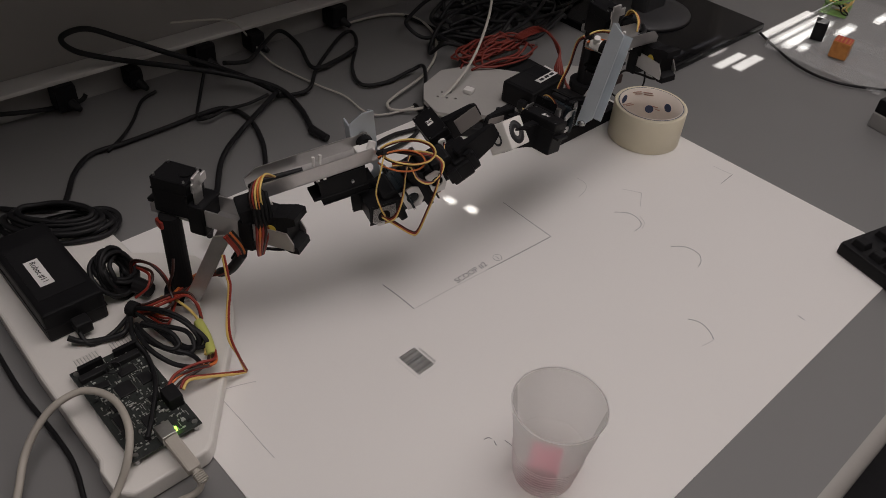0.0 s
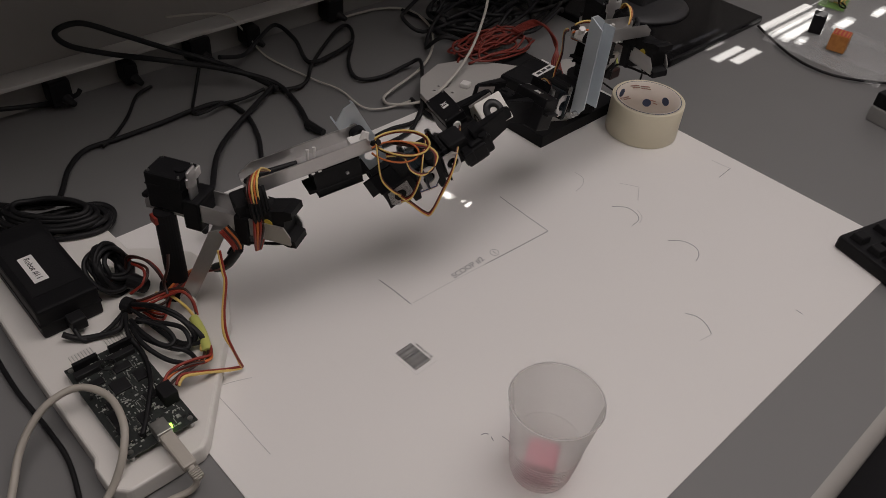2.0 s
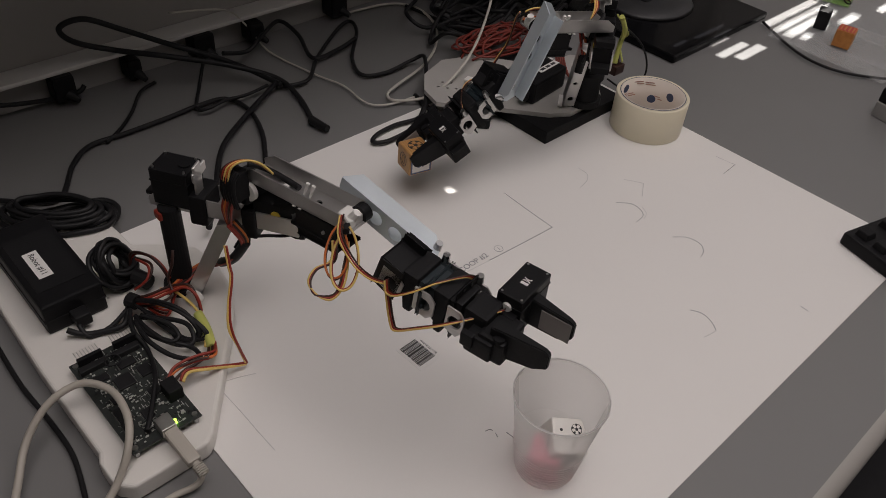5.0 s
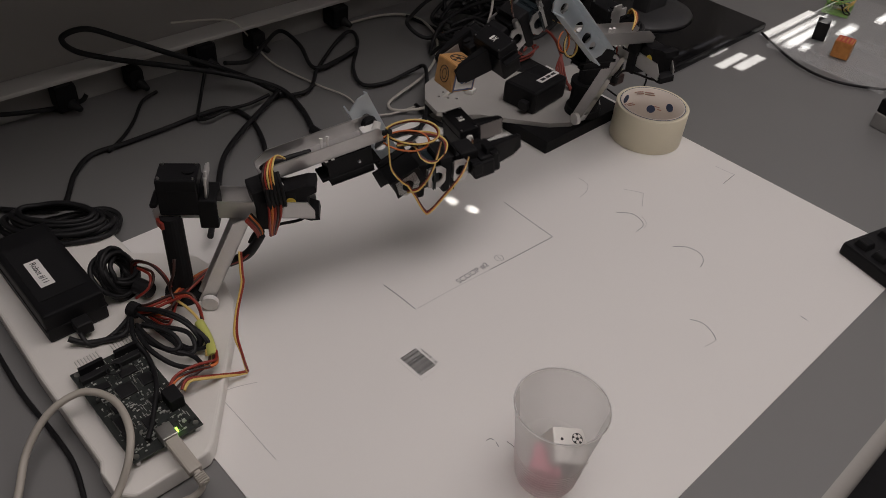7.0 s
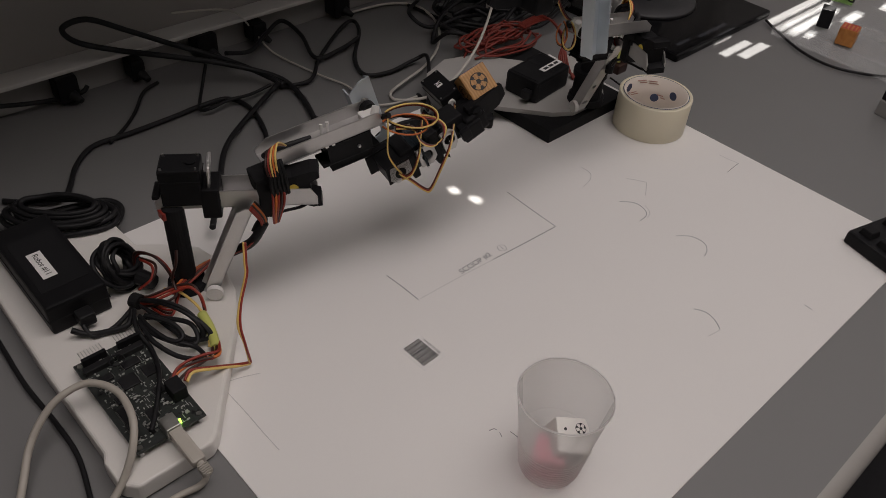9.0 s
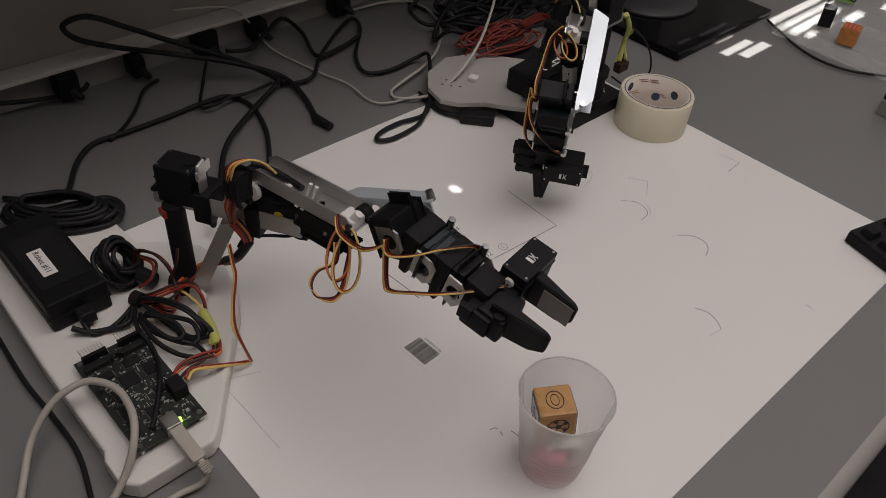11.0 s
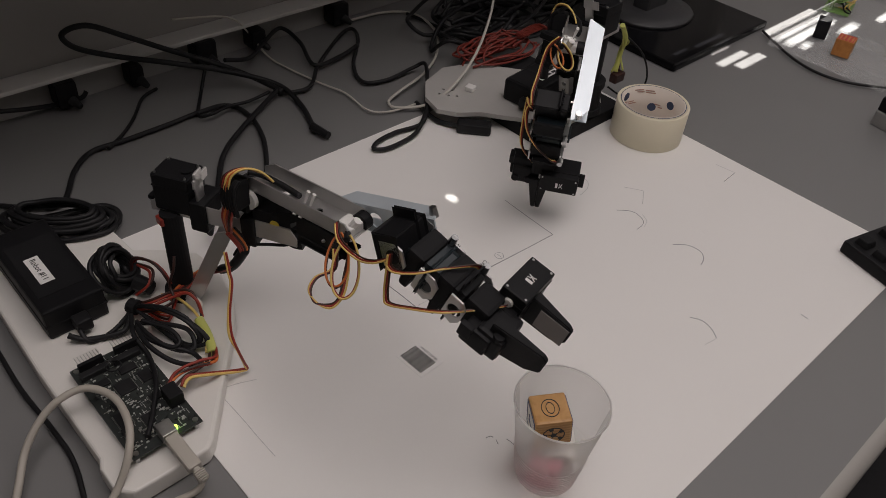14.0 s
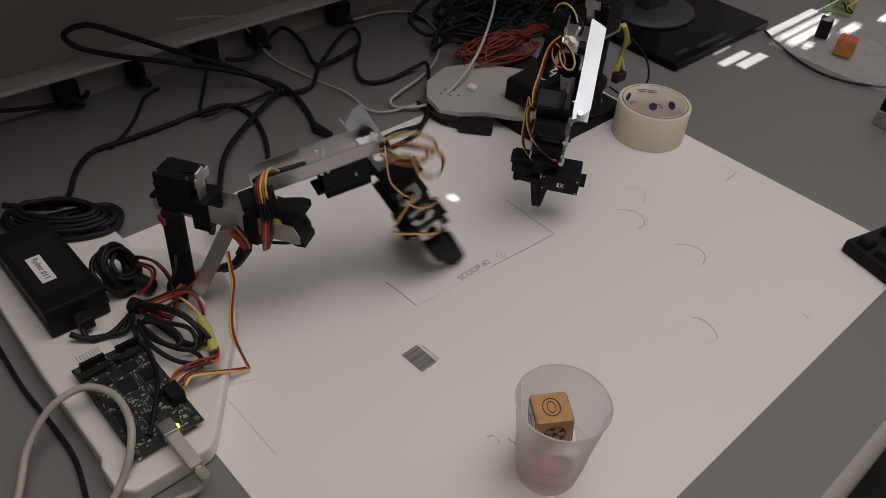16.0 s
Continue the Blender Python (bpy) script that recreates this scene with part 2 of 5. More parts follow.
def holder(name, label, category, group="", at=None):
    ob = new(name)
    ob.empty_display_size = 0.02
    if at is not None:
        ob.matrix_world = at
    return tagged(ob, label, category, group)


def part(name, bm, mat, parent, label="", at=None):
    ob = new(name, meshed(name, bm, mat))
    ob.parent = parent
    if at is not None:
        ob.matrix_basis = at
    return tagged(ob, label) if label else ob


def lettering(name, text, size, mat, parent, at):
    """Flat raised letters in the built-in font."""
    cu = bpy.data.curves.new(name, "FONT")
    cu.body, cu.size, cu.extrude, cu.align_x, cu.align_y = text, size, 0.00008, "CENTER", "CENTER"
    tmp = bpy.data.objects.new(name, cu)
    scene.collection.objects.link(tmp)
    me = bpy.data.meshes.new_from_object(tmp)
    bpy.data.objects.remove(tmp)
    me.materials.clear()
    me.materials.append(mat)
    ob = new(name, me)
    ob.parent, ob.matrix_basis = parent, at
    return ob


B = bmesh.new

# ---- the room and the desk ----
thing("floor", block(B(), -2.2, -2.4, -0.76, 1.87, 1.3, -0.74), CARPET, "dark carpet floor under the desk", "floor", kind="structure")
thing("ceiling", block(B(), -2.2, -2.4, 2.2, 1.87, 1.3, 2.25), PLASTER, "off-white plaster ceiling with lamps", "ceiling", kind="structure")
thing("wall_north", block(B(), -2.2, 1.2, -0.74, 1.75, 1.3, 2.2), PLASTER, "off-white plaster wall behind the desk", "wall", kind="structure")
thing("wall_south", block(B(), -2.2, -2.5, -0.74, 1.87, -2.4, 2.2), PLASTER, "off-white plaster wall", "wall", kind="structure")
thing("wall_west", block(B(), -2.3, -2.4, -0.74, -2.2, 1.3, 2.2), PLASTER, "off-white plaster wall", "wall", kind="structure")
bm = B()
WX = 1.75
block(bm, WX, -2.4, -0.74, WX + 0.12, 1.3, 0.2)
block(bm, WX, -2.4, 2.0, WX + 0.12, 1.3, 2.2)
block(bm, WX, -2.4, 0.2, WX + 0.12, -0.95, 2.0)
block(bm, WX, 0.85, 0.2, WX + 0.12, 1.3, 2.0)
thing("wall_east", bm, PLASTER, "off-white wall with a window", "wall", kind="structure")


def sun_gaps():
    """Gaps of the added blind as (y0, y1, z0, z1), traced back along the sun from the spots wanted on the desk."""
    slope = SUN_DIR.z / SUN_DIR.x
    spots = [(1.085, 1.165, 0.492, 0.506), (1.105, 1.18, 0.470, 0.486), (1.25, 1.42, 0.507, 0.522), (1.24, 1.42, 0.486, 0.500),
             (1.24, 1.40, 0.463, 0.479), (1.25, 1.33, 0.444, 0.456), (1.36, 1.42, 0.430, 0.446), (1.47, 1.52, 0.415, 0.428),
             (1.075, 1.157, 0.541, 0.548), (1.106, 1.158, 0.525, 0.531), (1.024, 1.060, 0.546, 0.552), (0.5235, 0.5325, 0.496, 0.508), (0.531, 0.540, 0.468, 0.481)]
    return [(y0, y1, (WX + 0.03 - x1) * slope, (WX + 0.03 - x0) * slope) for x0, x1, y0, y1 in spots]


# unseen blind, added so that the sun reaches only the listed spots
blind = holder("window_blind", "unseen closed vertical blind with gaps cut for the sun patches", "blind")
gaps, cuts = sun_gaps(), set()
for y0, y1, z0, z1 in gaps:
    cuts |= {y0, y1}
edges_y = sorted(cuts | {-0.97, 0.87} | {-0.97 + 0.115 * i for i in range(17)})
for y0, y1 in zip(edges_y, edges_y[1:]):
    if y1 - y0 < 1e-5:
        continue
    holes = sorted((g[2], g[3]) for g in gaps if g[0] <= (y0 + y1) / 2 <= g[1])
    z, bm = 0.19, B()
    for a, b in holes + [(2.01, 2.01)]:
        if a > z:
            block(bm, WX + 0.028, y0, z, WX + 0.032, y1, a)
        z = max(z, b)
    part("slat", bm, LABEL, blind)

desk = thing("desk", block(B(), -1.4, 0.030, -0.028, 1.72, 0.948, 0, 0.0), LAMINATE, "grey laminate desk top with a rounded pale edge", "desk", kind="structure")
bm = B()
hose(bm, [(-1.4, 0.030, -0.014), (0.4, 0.030, -0.014), (1.72, 0.030, -0.014)], 0.0137, 16, 2)
part("edge_band", bm, EDGE_BAND, desk, "pale rounded front edge")
for x in (-1.2, 0.4, 1.6):
    part("leg", block(B(), x, 0.15, -0.74, x + 0.05, 0.85, -0.028, 0.003), TRIM, desk)

partition = thing("partition", block(B(), -1.4, 0.962, -0.74, 1.72, 1.0, 0.75, 0.002), PARTITION, "grey fabric partition behind the desk", "partition", kind="structure")
part("raceway", block(B(), -1.4, 0.948, -0.03, 1.72, 0.962, 0.036, 0.001), TRIM, partition, "grey cable raceway")
bm = B()
block(bm, -1.4, 0.928, 0.040, 1.72, 0.962, 0.046, 0.0015)
part("ledge", bm, LEDGE, partition, "pale ledge over the raceway")
# unseen cabinet, added to keep the ceiling lamp off the desk's back
thing("shade_cabinet", block(B(), -1.4, 0.60, 0.50, 1.15, 0.961, 0.86, 0.004), TRIM, "unseen cabinet added to shade the back of the desk", "cabinet", kind="structure")

for x, w, h in ((0.261, 0.026, 0.033), (0.355, 0.018, 0.028), (0.449, 0.030, 0.034), (0.535, 0.022, 0.028), (0.676, 0.028, 0.032)):
    plug = thing("power_plug", block(B(), x, 0.918, 0.007, x + w, 0.9475, 0.007 + h, 0.004), BLACK, "black power plug in the cable raceway", "plug", "plugs in the raceway")
    part("strain_relief", rod(B(), (x + w * 0.6, 0.9185, 0.017), (x + w * 0.8, 0.906, 0.012), 0.0065, 0.0035), RUBBER, plug)

# ---- poster board and its drawings ----
PZ = 0.0012
sheet = thing("poster_board", block(B(), 0.1474, 0.1066, 0.0, 0.869, 0.6575, PZ, 0.0), PAPER, "white poster board with pencil marks, on the desk", "poster board")


def stroke(points, r=0.00045, mat=PENCIL, closed=False, name="pencil_line"):
    bm = B()
    hose(bm, [(x, y, PZ + 0.0001) for x, y in points], r, 4, 6, closed)
    for v in bm.verts:
        v.co.z = PZ + 0.0001 + max(0.0, v.co.z - PZ - 0.0001) * 0.3
    return part(name, bm, mat, sheet)


def arc(cx, cy, r, a0, a1, squash=1.0):
    return [(cx + r * math.cos(radians(a0 + (a1 - a0) * i / 6)), cy + squash * r * math.sin(radians(a0 + (a1 - a0) * i / 6))) for i in range(7)]


stroke([(0.379, 0.441), (0.3805, 0.42), (0.381, 0.396)], 0.0006)
stroke([(0.384, 0.3955), (0.43, 0.394), (0.48, 0.391)], 0.0004, PENCIL_FAINT)
stroke([(0.48, 0.391), (0.53, 0.388), (0.572, 0.386)], 0.0006)
stroke([(0.572, 0.386), (0.573, 0.42), (0.575, 0.462)], 0.0005)
lettering("pencil_note", "SCOOP #2", 0.0095, PENCIL, sheet, pose(0.4615, 0.3985, PZ + 0.0003, 0, 0, 1))
stroke(arc(0.500, 0.398, 0.0048, 0, 300), 0.0003, PENCIL, True, "pencil_ring")
stroke([(0.500, 0.3955), (0.500, 0.4005)], 0.0004)
ARC_MARKS = [
    ([(0.6645, 0.3695), (0.6765, 0.3575), (0.6760, 0.3435), (0.6687, 0.3350), (0.6547, 0.3332)], 0),
    ([(0.6822, 0.3465), (0.6761, 0.3357), (0.6655, 0.3311)], 1),
    ([(0.6650, 0.2918), (0.6773, 0.2810), (0.6793, 0.2662), (0.6716, 0.2569), (0.6604, 0.2530)], 0),
    ([(0.5833, 0.2149), (0.5887, 0.2046), (0.5861, 0.1919), (0.5797, 0.1827)], 0),
    ([(0.5791, 0.1823), (0.5708, 0.1833), (0.5632, 0.1848)], 1),
    ([(0.8431, 0.3505), (0.8443, 0.3373), (0.8465, 0.3249)], 1),
    ([(0.8465, 0.3249), (0.8320, 0.3240), (0.8177, 0.3231)], 0),
    ([(0.7081, 0.3922), (0.7147, 0.3829), (0.7209, 0.3726)], 1),
    ([(0.7209, 0.3726), (0.6986, 0.3579)], 1),
    ([(0.1824, 0.4177), (0.1831, 0.3865), (0.1829, 0.3611), (0.1832, 0.3390)], 1),
    ([(0.3377, 0.2316), (0.3384, 0.2251), (0.3376, 0.2192)], 0),
    ([(0.3250, 0.2436), (0.3292, 0.2424), (0.3302, 0.2400)], 0),
    ([(0.3304, 0.2369), (0.3286, 0.2326)], 0),
    ([(0.6772, 0.1453), (0.6766, 0.1376)], 0),
    ([(0.6823, 0.4407), (0.6815, 0.4269), (0.6707, 0.4180), (0.6537, 0.4143)], 1),
    ([(0.2150, 0.4148), (0.1993, 0.4212), (0.1890, 0.4241)], 1),
]
for pts, faint in ARC_MARKS:
    stroke(pts, 0.0005, PENCIL_FAINT if faint else PENCIL)

sticker = thing("barcode_label", block(B(), -0.0165, -0.0135, 0, 0.0165, 0.0135, 0.0003), LABEL, "white barcode label on the poster board", "label", at=pose(0.3394, 0.3426, PZ, 0, 0, -88))
x = -0.0145
for i, w in enumerate((0.8, 0.5, 1.6, 0.5, 0.5, 1.2, 2.0, 0.5, 0.8, 1.3, 0.5, 0.9, 1.8, 0.5, 0.6)):
    w *= 0.0013
    part("bar", block(B(), x, -0.0105, 0.0003, x + w, 0.0085, 0.0005), INK, sticker)
    x += w + 0.0006
lettering("print", "WHITE 22 X 28", 0.0032, INK, sticker, pose(0, 0.0112, 0.0004))

# ---- roll of tape ----
tape = holder("tape_roll", "roll of cream masking tape standing flat on the poster board", "tape", at=pose(0.828, 0.4495, PZ))
H = 0.0478
part("tape", lathe(B(), [(0.0412, 0.0), (0.0455, 0.0), (0.0463, 0.0008), (0.0463, H - 0.0008), (0.0455, H), (0.0412, H - 0.0004), (0.0412, 0.0)], 64), MASKING, tape, "wound cream tape")
core = part("core", lathe(B(), [(0.0412, 0.0003), (0.0412, H + 0.0003), (0.0392, H + 0.0003), (0.0392, 0.0003), (0.0412, 0.0003)], 64), CARD, tape, "pale printed cardboard core")
part("core_rim", lathe(B(), [(0.0408, H + 0.0003), (0.0413, H + 0.0006), (0.0417, H + 0.0002)], 64), NAVY, core)


def on_core(a, z):
    """A pose on the inner face of the core, facing its middle."""
    a = radians(a)
    n = Vector((-math.cos(a), -math.sin(a), 0))
    up = Vector((0, 0, 1))
    side = up.cross(n)
    m = Matrix((side, up, n)).transposed().to_4x4()
    m.translation = (-n * 0.0389) + Vector((0, 0, z))
    return m


for a, z in ((92, 0.037), (30, 0.019), (-6, 0.030)):
    part("print_disc", rod(B(), (0, 0, -0.0004), (0, 0, 0.0004), 0.0056, seg=24), NAVY, core, at=on_core(a, z))
for a, z, w in ((62, 0.043, 0.013), (40, 0.042, 0.012), (58, 0.040, 0.010), (38, 0.039, 0.013), (94, 0.028, 0.012), (76, 0.027, 0.010), (92, 0.025, 0.009), (72, 0.024, 0.012), (20, 0.024, 0.008), (14, 0.021, 0.006)):
    part("print_bar", block(B(), -w / 2, -0.0006, -0.0004, w / 2, 0.0006, 0.0003), RUST, core, at=on_core(a, z))

# ---- cup ----
CUP = (0.3380, 0.1900)
CUP_H = 0.0870


def cup_r(z):
    """The cup's radius at a height."""
    return 0.0232 + 0.0120 * z / CUP_H


prof = [(0.0, 0.0022), (0.0200, 0.0022), (0.0212, 0.0004), (0.0228, 0.0004), (cup_r(0.0015), 0.0015)]
for i in range(9):
    z = 0.0045 + i * 0.0037
    prof += [(cup_r(z) - 0.0003, z), (cup_r(z) + 0.0005, z + 0.0018)]
prof += [(cup_r(0.0395), 0.0395), (cup_r(0.055), 0.055), (cup_r(CUP_H), CUP_H)]
cup = holder("plastic_cup", "frosted translucent plastic cup standing on the poster board", "cup", at=pose(*CUP, PZ))
part("cup_wall", lathe(B(), prof[22:], 64), FROST, cup, "smooth frosted wall")
part("ribbed_foot", lathe(B(), prof[4:23], 64), MILKY, cup, "milky ribbed foot")
for i in range(9):
    z = 0.0055 + i * 0.0037
    r = cup_r(z) + 0.0004
    part("rib", lathe(B(), [(r, z), (r + 0.0006, z + 0.0004), (r, z + 0.0008)], 64), RIB_PLASTIC, cup)
part("cup_bottom", lathe(B(), prof[:5], 64), MILKY, cup)
part("rim", lathe(B(), [(0.0352 + dr, CUP_H + dz) for dr, dz in ((0, 0), (0.0008, 0.0004), (0.0011, 0.0011), (0.0007, 0.0018), (-0.0003, 0.0015), (-0.0004, 0.0004))], 64), RIM_PLASTIC, cup, "rolled pale rim")

# ---- toy blocks ----


def toy_block(label, size, wood, at):
    ob = thing("toy_block", block(B(), -size / 2, -size / 2, -size / 2, size / 2, size / 2, size / 2, size * 0.07), wood, label, "toy block", "toy blocks", at=at)
    return ob


def face(axis, s, size, lift=0.0003):
    """The pose of a print on one face of a block."""
    n = Vector((0, 0, 0))
    n[axis] = s
    m = n.to_track_quat("Z", "Y").to_matrix().to_4x4()
    m.translation = n * (size / 2 + lift - 0.0002)
    return m


def ring_print(ob, m, r, w, mat, squash=1.0):
    bm = B()
    lathe(bm, [(r - w, 0), (r - w, 0.0003), (r, 0.0003), (r, 0)], 32)
    for v in bm.verts:
        v.co.x *= squash
    return part("print_ring", bm, mat, ob, at=m)


def ball_print(ob, m, r, disc=True):
    if disc:
        part("print_disc", rod(B(), (0, 0, -0.0004), (0, 0, 0.0001), r * 0.97, seg=28), WHITE_PAINT, ob, at=m)
    ring_print(ob, m, r, r * 0.09, INK)
    for i in range(6):
        c = Vector((0, 0, 0)) if i == 5 else Vector((math.cos(i * math.tau / 5 + 0.3), math.sin(i * math.tau / 5 + 0.3), 0)) * r * 0.78
        k = r * (0.32 if i == 5 else 0.24)
        bm = B()
        vs = [bm.verts.new(c + Vector((k * math.cos(j * math.tau / 5 + 0.3), k * math.sin(j * math.tau / 5 + 0.3), 0.0003))) for j in range(5)]
        bm.faces.new(vs)
        part("print_patch", bm, INK, ob, at=m)
        if i < 5:
            bm = B()
            block(bm, r * 0.25, -r * 0.03, 0, r * 0.6, r * 0.03, 0.0003, 0, Matrix.Rotation(i * math.tau / 5 + 0.3, 4, "Z"))
            part("print_seam", bm, INK, ob, at=m)


BS = 0.028
wood_block = toy_block("natural wooden toy block with printed rings, a ball and a letter", BS, WOOD, pose(0.5195, 0.535, PZ + BS / 2, 0, 0, -6))
for ax, s in ((0, -1), (0, 1)):
    ring_print(wood_block, face(ax, s, BS), 0.0085, 0.0007, INK, 0.8)
    ring_print(wood_block, face(ax, s, BS), 0.0055, 0.0007, INK, 0.6)
ball_print(wood_block, face(2, 1, BS), 0.0085, False)
for sgn in (-1, 1):
    m = face(1, sgn, BS)
    bm = B()
    block(bm, -0.0115, -0.0115, -0.0002, 0.0115, 0.0115, 0.0002, 0)
    part("white_panel", bm, WHITE_PAINT, wood_block, at=m)
    bm = B()
    for x0, y0, x1, y1 in ((-0.0122, -0.0122, 0.0122, -0.0106), (-0.0122, 0.0106, 0.0122, 0.0122), (-0.0122, -0.0106, -0.0106, 0.0106), (0.0106, -0.0106, 0.0122, 0.0106)):
        block(bm, x0, y0, 0, x1, y1, 0.0004)
    part("blue_border", bm, BLUE_PRINT, wood_block, at=m)
    lettering("letter", "r", 0.026, BLUE_PRINT, wood_block, m @ pose(0, -0.001, 0.0004, 0, 0, 180))

white_block = toy_block("white painted toy block with black prints", BS, WHITE_PAINT, pose(0.49, 0.41, 0.143))
for ax, s in ((0, -1), (0, 1), (1, -1)):
    ring_print(white_block, face(ax, s, BS), 0.007, 0.0022, INK, 0.8)
for ax, s in ((1, 1), (2, -1)):
    ring_print(white_block, face(ax, s, BS), 0.0115, 0.0075, INK, 0.85)
ball_print(white_block, face(2, 1, BS) @ pose(0.006, 0.005, 0), 0.0045)
for dx, dy in ((-0.004, -0.002), (0.002, -0.006), (-0.007, 0.004), (0.004, -0.002)):
    part("print_dot", rod(B(), (dx, dy, 0), (dx, dy, 0.0003), 0.0012, seg=10), INK, white_block, at=face(2, 1, BS))

toy_block("small pink-red painted block lying in the cup", 0.0245, RED_BLOCK, pose(CUP[0] - 0.003, CUP[1] - 0.001, PZ + 0.0024 + 0.01225, 0, 0, 30))
orange_block = toy_block("orange wooden toy block with red striped top, in clear tray", 0.027, ORANGE_WOOD, pose(1.278, 0.398, 0.0190, 0, 0, 12))
for dy in (-0.006, 0, 0.006):
    part("red_stripe", block(B(), -0.009, dy - 0.0016, 0, 0.009, dy + 0.0016, 0.0003), RED_PRINT, orange_block, at=face(2, 1, 0.027))
ring = B()
for x0, y0, x1, y1 in ((-0.012, -0.012, 0.012, -0.010), (-0.012, 0.010, 0.012, 0.012), (-0.012, -0.010, -0.010, 0.010), (0.010, -0.010, 0.012, 0.010)):
    block(ring, x0, y0, 0, x1, y1, 0.0003)
part("red_border", ring, RED_PRINT, orange_block, at=face(2, 1, 0.027))

# ---- keyboard ----
keyboard = holder("keyboard", "black desktop keyboard resting partly on the poster board", "keyboard", at=pose(0.7975, 0.1375, PZ, 0, 0, -15))
bm = B()
block(bm, 0.0, -0.105, 0.0, 0.44, 0.032, 0.016, 0.003)
part("case", bm, BLACK, keyboard)
kb = B()
block(kb, -0.0082, -0.0082, 0.0, 0.0082, 0.0082, 0.008, 0.0)
for v in kb.verts:
    if v.co.z > 0.004:
        v.co.x *= 0.78
        v.co.y *= 0.78
bmesh.ops.bevel(kb, geom=kb.edges[:], offset=0.0008, segments=1, affect="EDGES")
keymesh = meshed("key", kb, MATTE)
for row in range(6):
    for col in range(22):
        x, y = 0.016 + col * 0.01905, 0.017 - row * 0.01905 - (0.004 if row else 0)
        if (row == 0 and col in (1, 6)) or (row == 5 and 3 < col < 9 and col != 6):
            continue
        k = new("key", keymesh)
        k.parent, k.location = keyboard, (x, y, 0.0155)

# ---- monitor foot, tray and things at the window side ----
monitor = holder("monitor", "black monitor on a wide glossy rectangular foot", "monitor")
bm = B()
block(bm, 1.005, 0.527, 0.0, 1.275, 0.80, 0.012, 0.004)
part("foot", bm, GLOSS, monitor, "glossy black foot plate")
bm = B()
lathe(bm, [(0.0, 0.0125), (0.078, 0.0125), (0.074, 0.017), (0.05, 0.022), (0.0, 0.024)], 48)
for v in bm.verts:
    v.co = Vector((1.135 + v.co.x, 0.665 + v.co.y * 0.85, v.co.z))
part("collar", bm, COLLAR_GREY, monitor, "dark grey oval collar")
part("stem", block(B(), 1.105, 0.655, 0.018, 1.165, 0.685, 0.20, 0.006), COLLAR_GREY, monitor)
bm = B()
block(bm, 0.90, 0.66, 0.16, 1.42, 0.70, 0.48, 0.008)
part("screen_case", bm, BLACK, monitor)
part("screen", block(B(), 0.92, 0.6585, 0.18, 1.40, 0.661, 0.46), GLOSS, monitor)

tray = holder("clear_tray", "clear plastic tray holding loose parts, on the desk", "tray", at=pose(1.21, 0.30, 0))
for n, c in (("base", (0, 0, 0.003, 0.34, 0.19, 0.005)), ("side", (0, 0, 0.005, 0.34, 0.002, 0.024)), ("side", (0, 0.188, 0.005, 0.34, 0.19, 0.024)), ("side", (0, 0.002, 0.005, 0.002, 0.188, 0.024)), ("side", (0.338, 0.002, 0.005, 0.34, 0.188, 0.024)), ("divider", (0.12, 0.002, 0.005, 0.122, 0.188, 0.02))):
    part(n, block(B(), *c), CLEAR, tray).visible_shadow = False
loose = holder("loose_servo", "small black servo lying in the clear tray", "servo", at=pose(1.312, 0.452, 0.0052, 0, 0, 20))
part("case", block(B(), -0.012, -0.010, 0, 0.012, 0.010, 0.030, 0.001), BLACK, loose)
part("horn", rod(B(), (0.012, 0, 0.016), (0.022, 0, 0.016), 0.006), BLACK, loose)
part("sticker", block(B(), -0.008, -0.0104, 0.010, 0.004, -0.0101, 0.024), TRIM, loose)
gboard = holder("green_board", "small green circuit board with wires, on the desk", "circuit board", at=pose(1.46, 0.49, 0.0, 0, 0, 15))
part("board", block(B(), -0.035, -0.022, 0.004, 0.035, 0.022, 0.0065), GREEN_WIRE, gboard)
for i in range(7):
    random.seed(40 + i)
    c = [(random.uniform(-0.035, 0.035), random.uniform(-0.022, 0.022), 0.008 + random.uniform(0, 0.022)) for _ in range(5)]
    part("wire", hose(B(), c, 0.0012, 6), (GREEN_WIRE, RUBBER, WIRES["wire_yellow"])[i % 3], gboard)
part("chip", block(B(), -0.01, -0.008, 0.0065, 0.012, 0.008, 0.010, 0.0005), NYLON, gboard)
edge = holder("small_gearbox", "small black and grey gearbox standing on the desk", "gearbox", at=pose(1.128, 0.250, 0, 0, 0, -10))
part("lower_case", block(B(), -0.018, -0.02, 0, 0.018, 0.02, 0.022, 0.002), TRIM, edge)
part("upper_case", block(B(), -0.016, -0.02, 0.022, 0.016, 0.02, 0.042, 0.002), BLACK, edge)
part("shaft", rod(B(), (0, 0, 0.042), (0, 0, 0.048), 0.004), STEEL, edge)

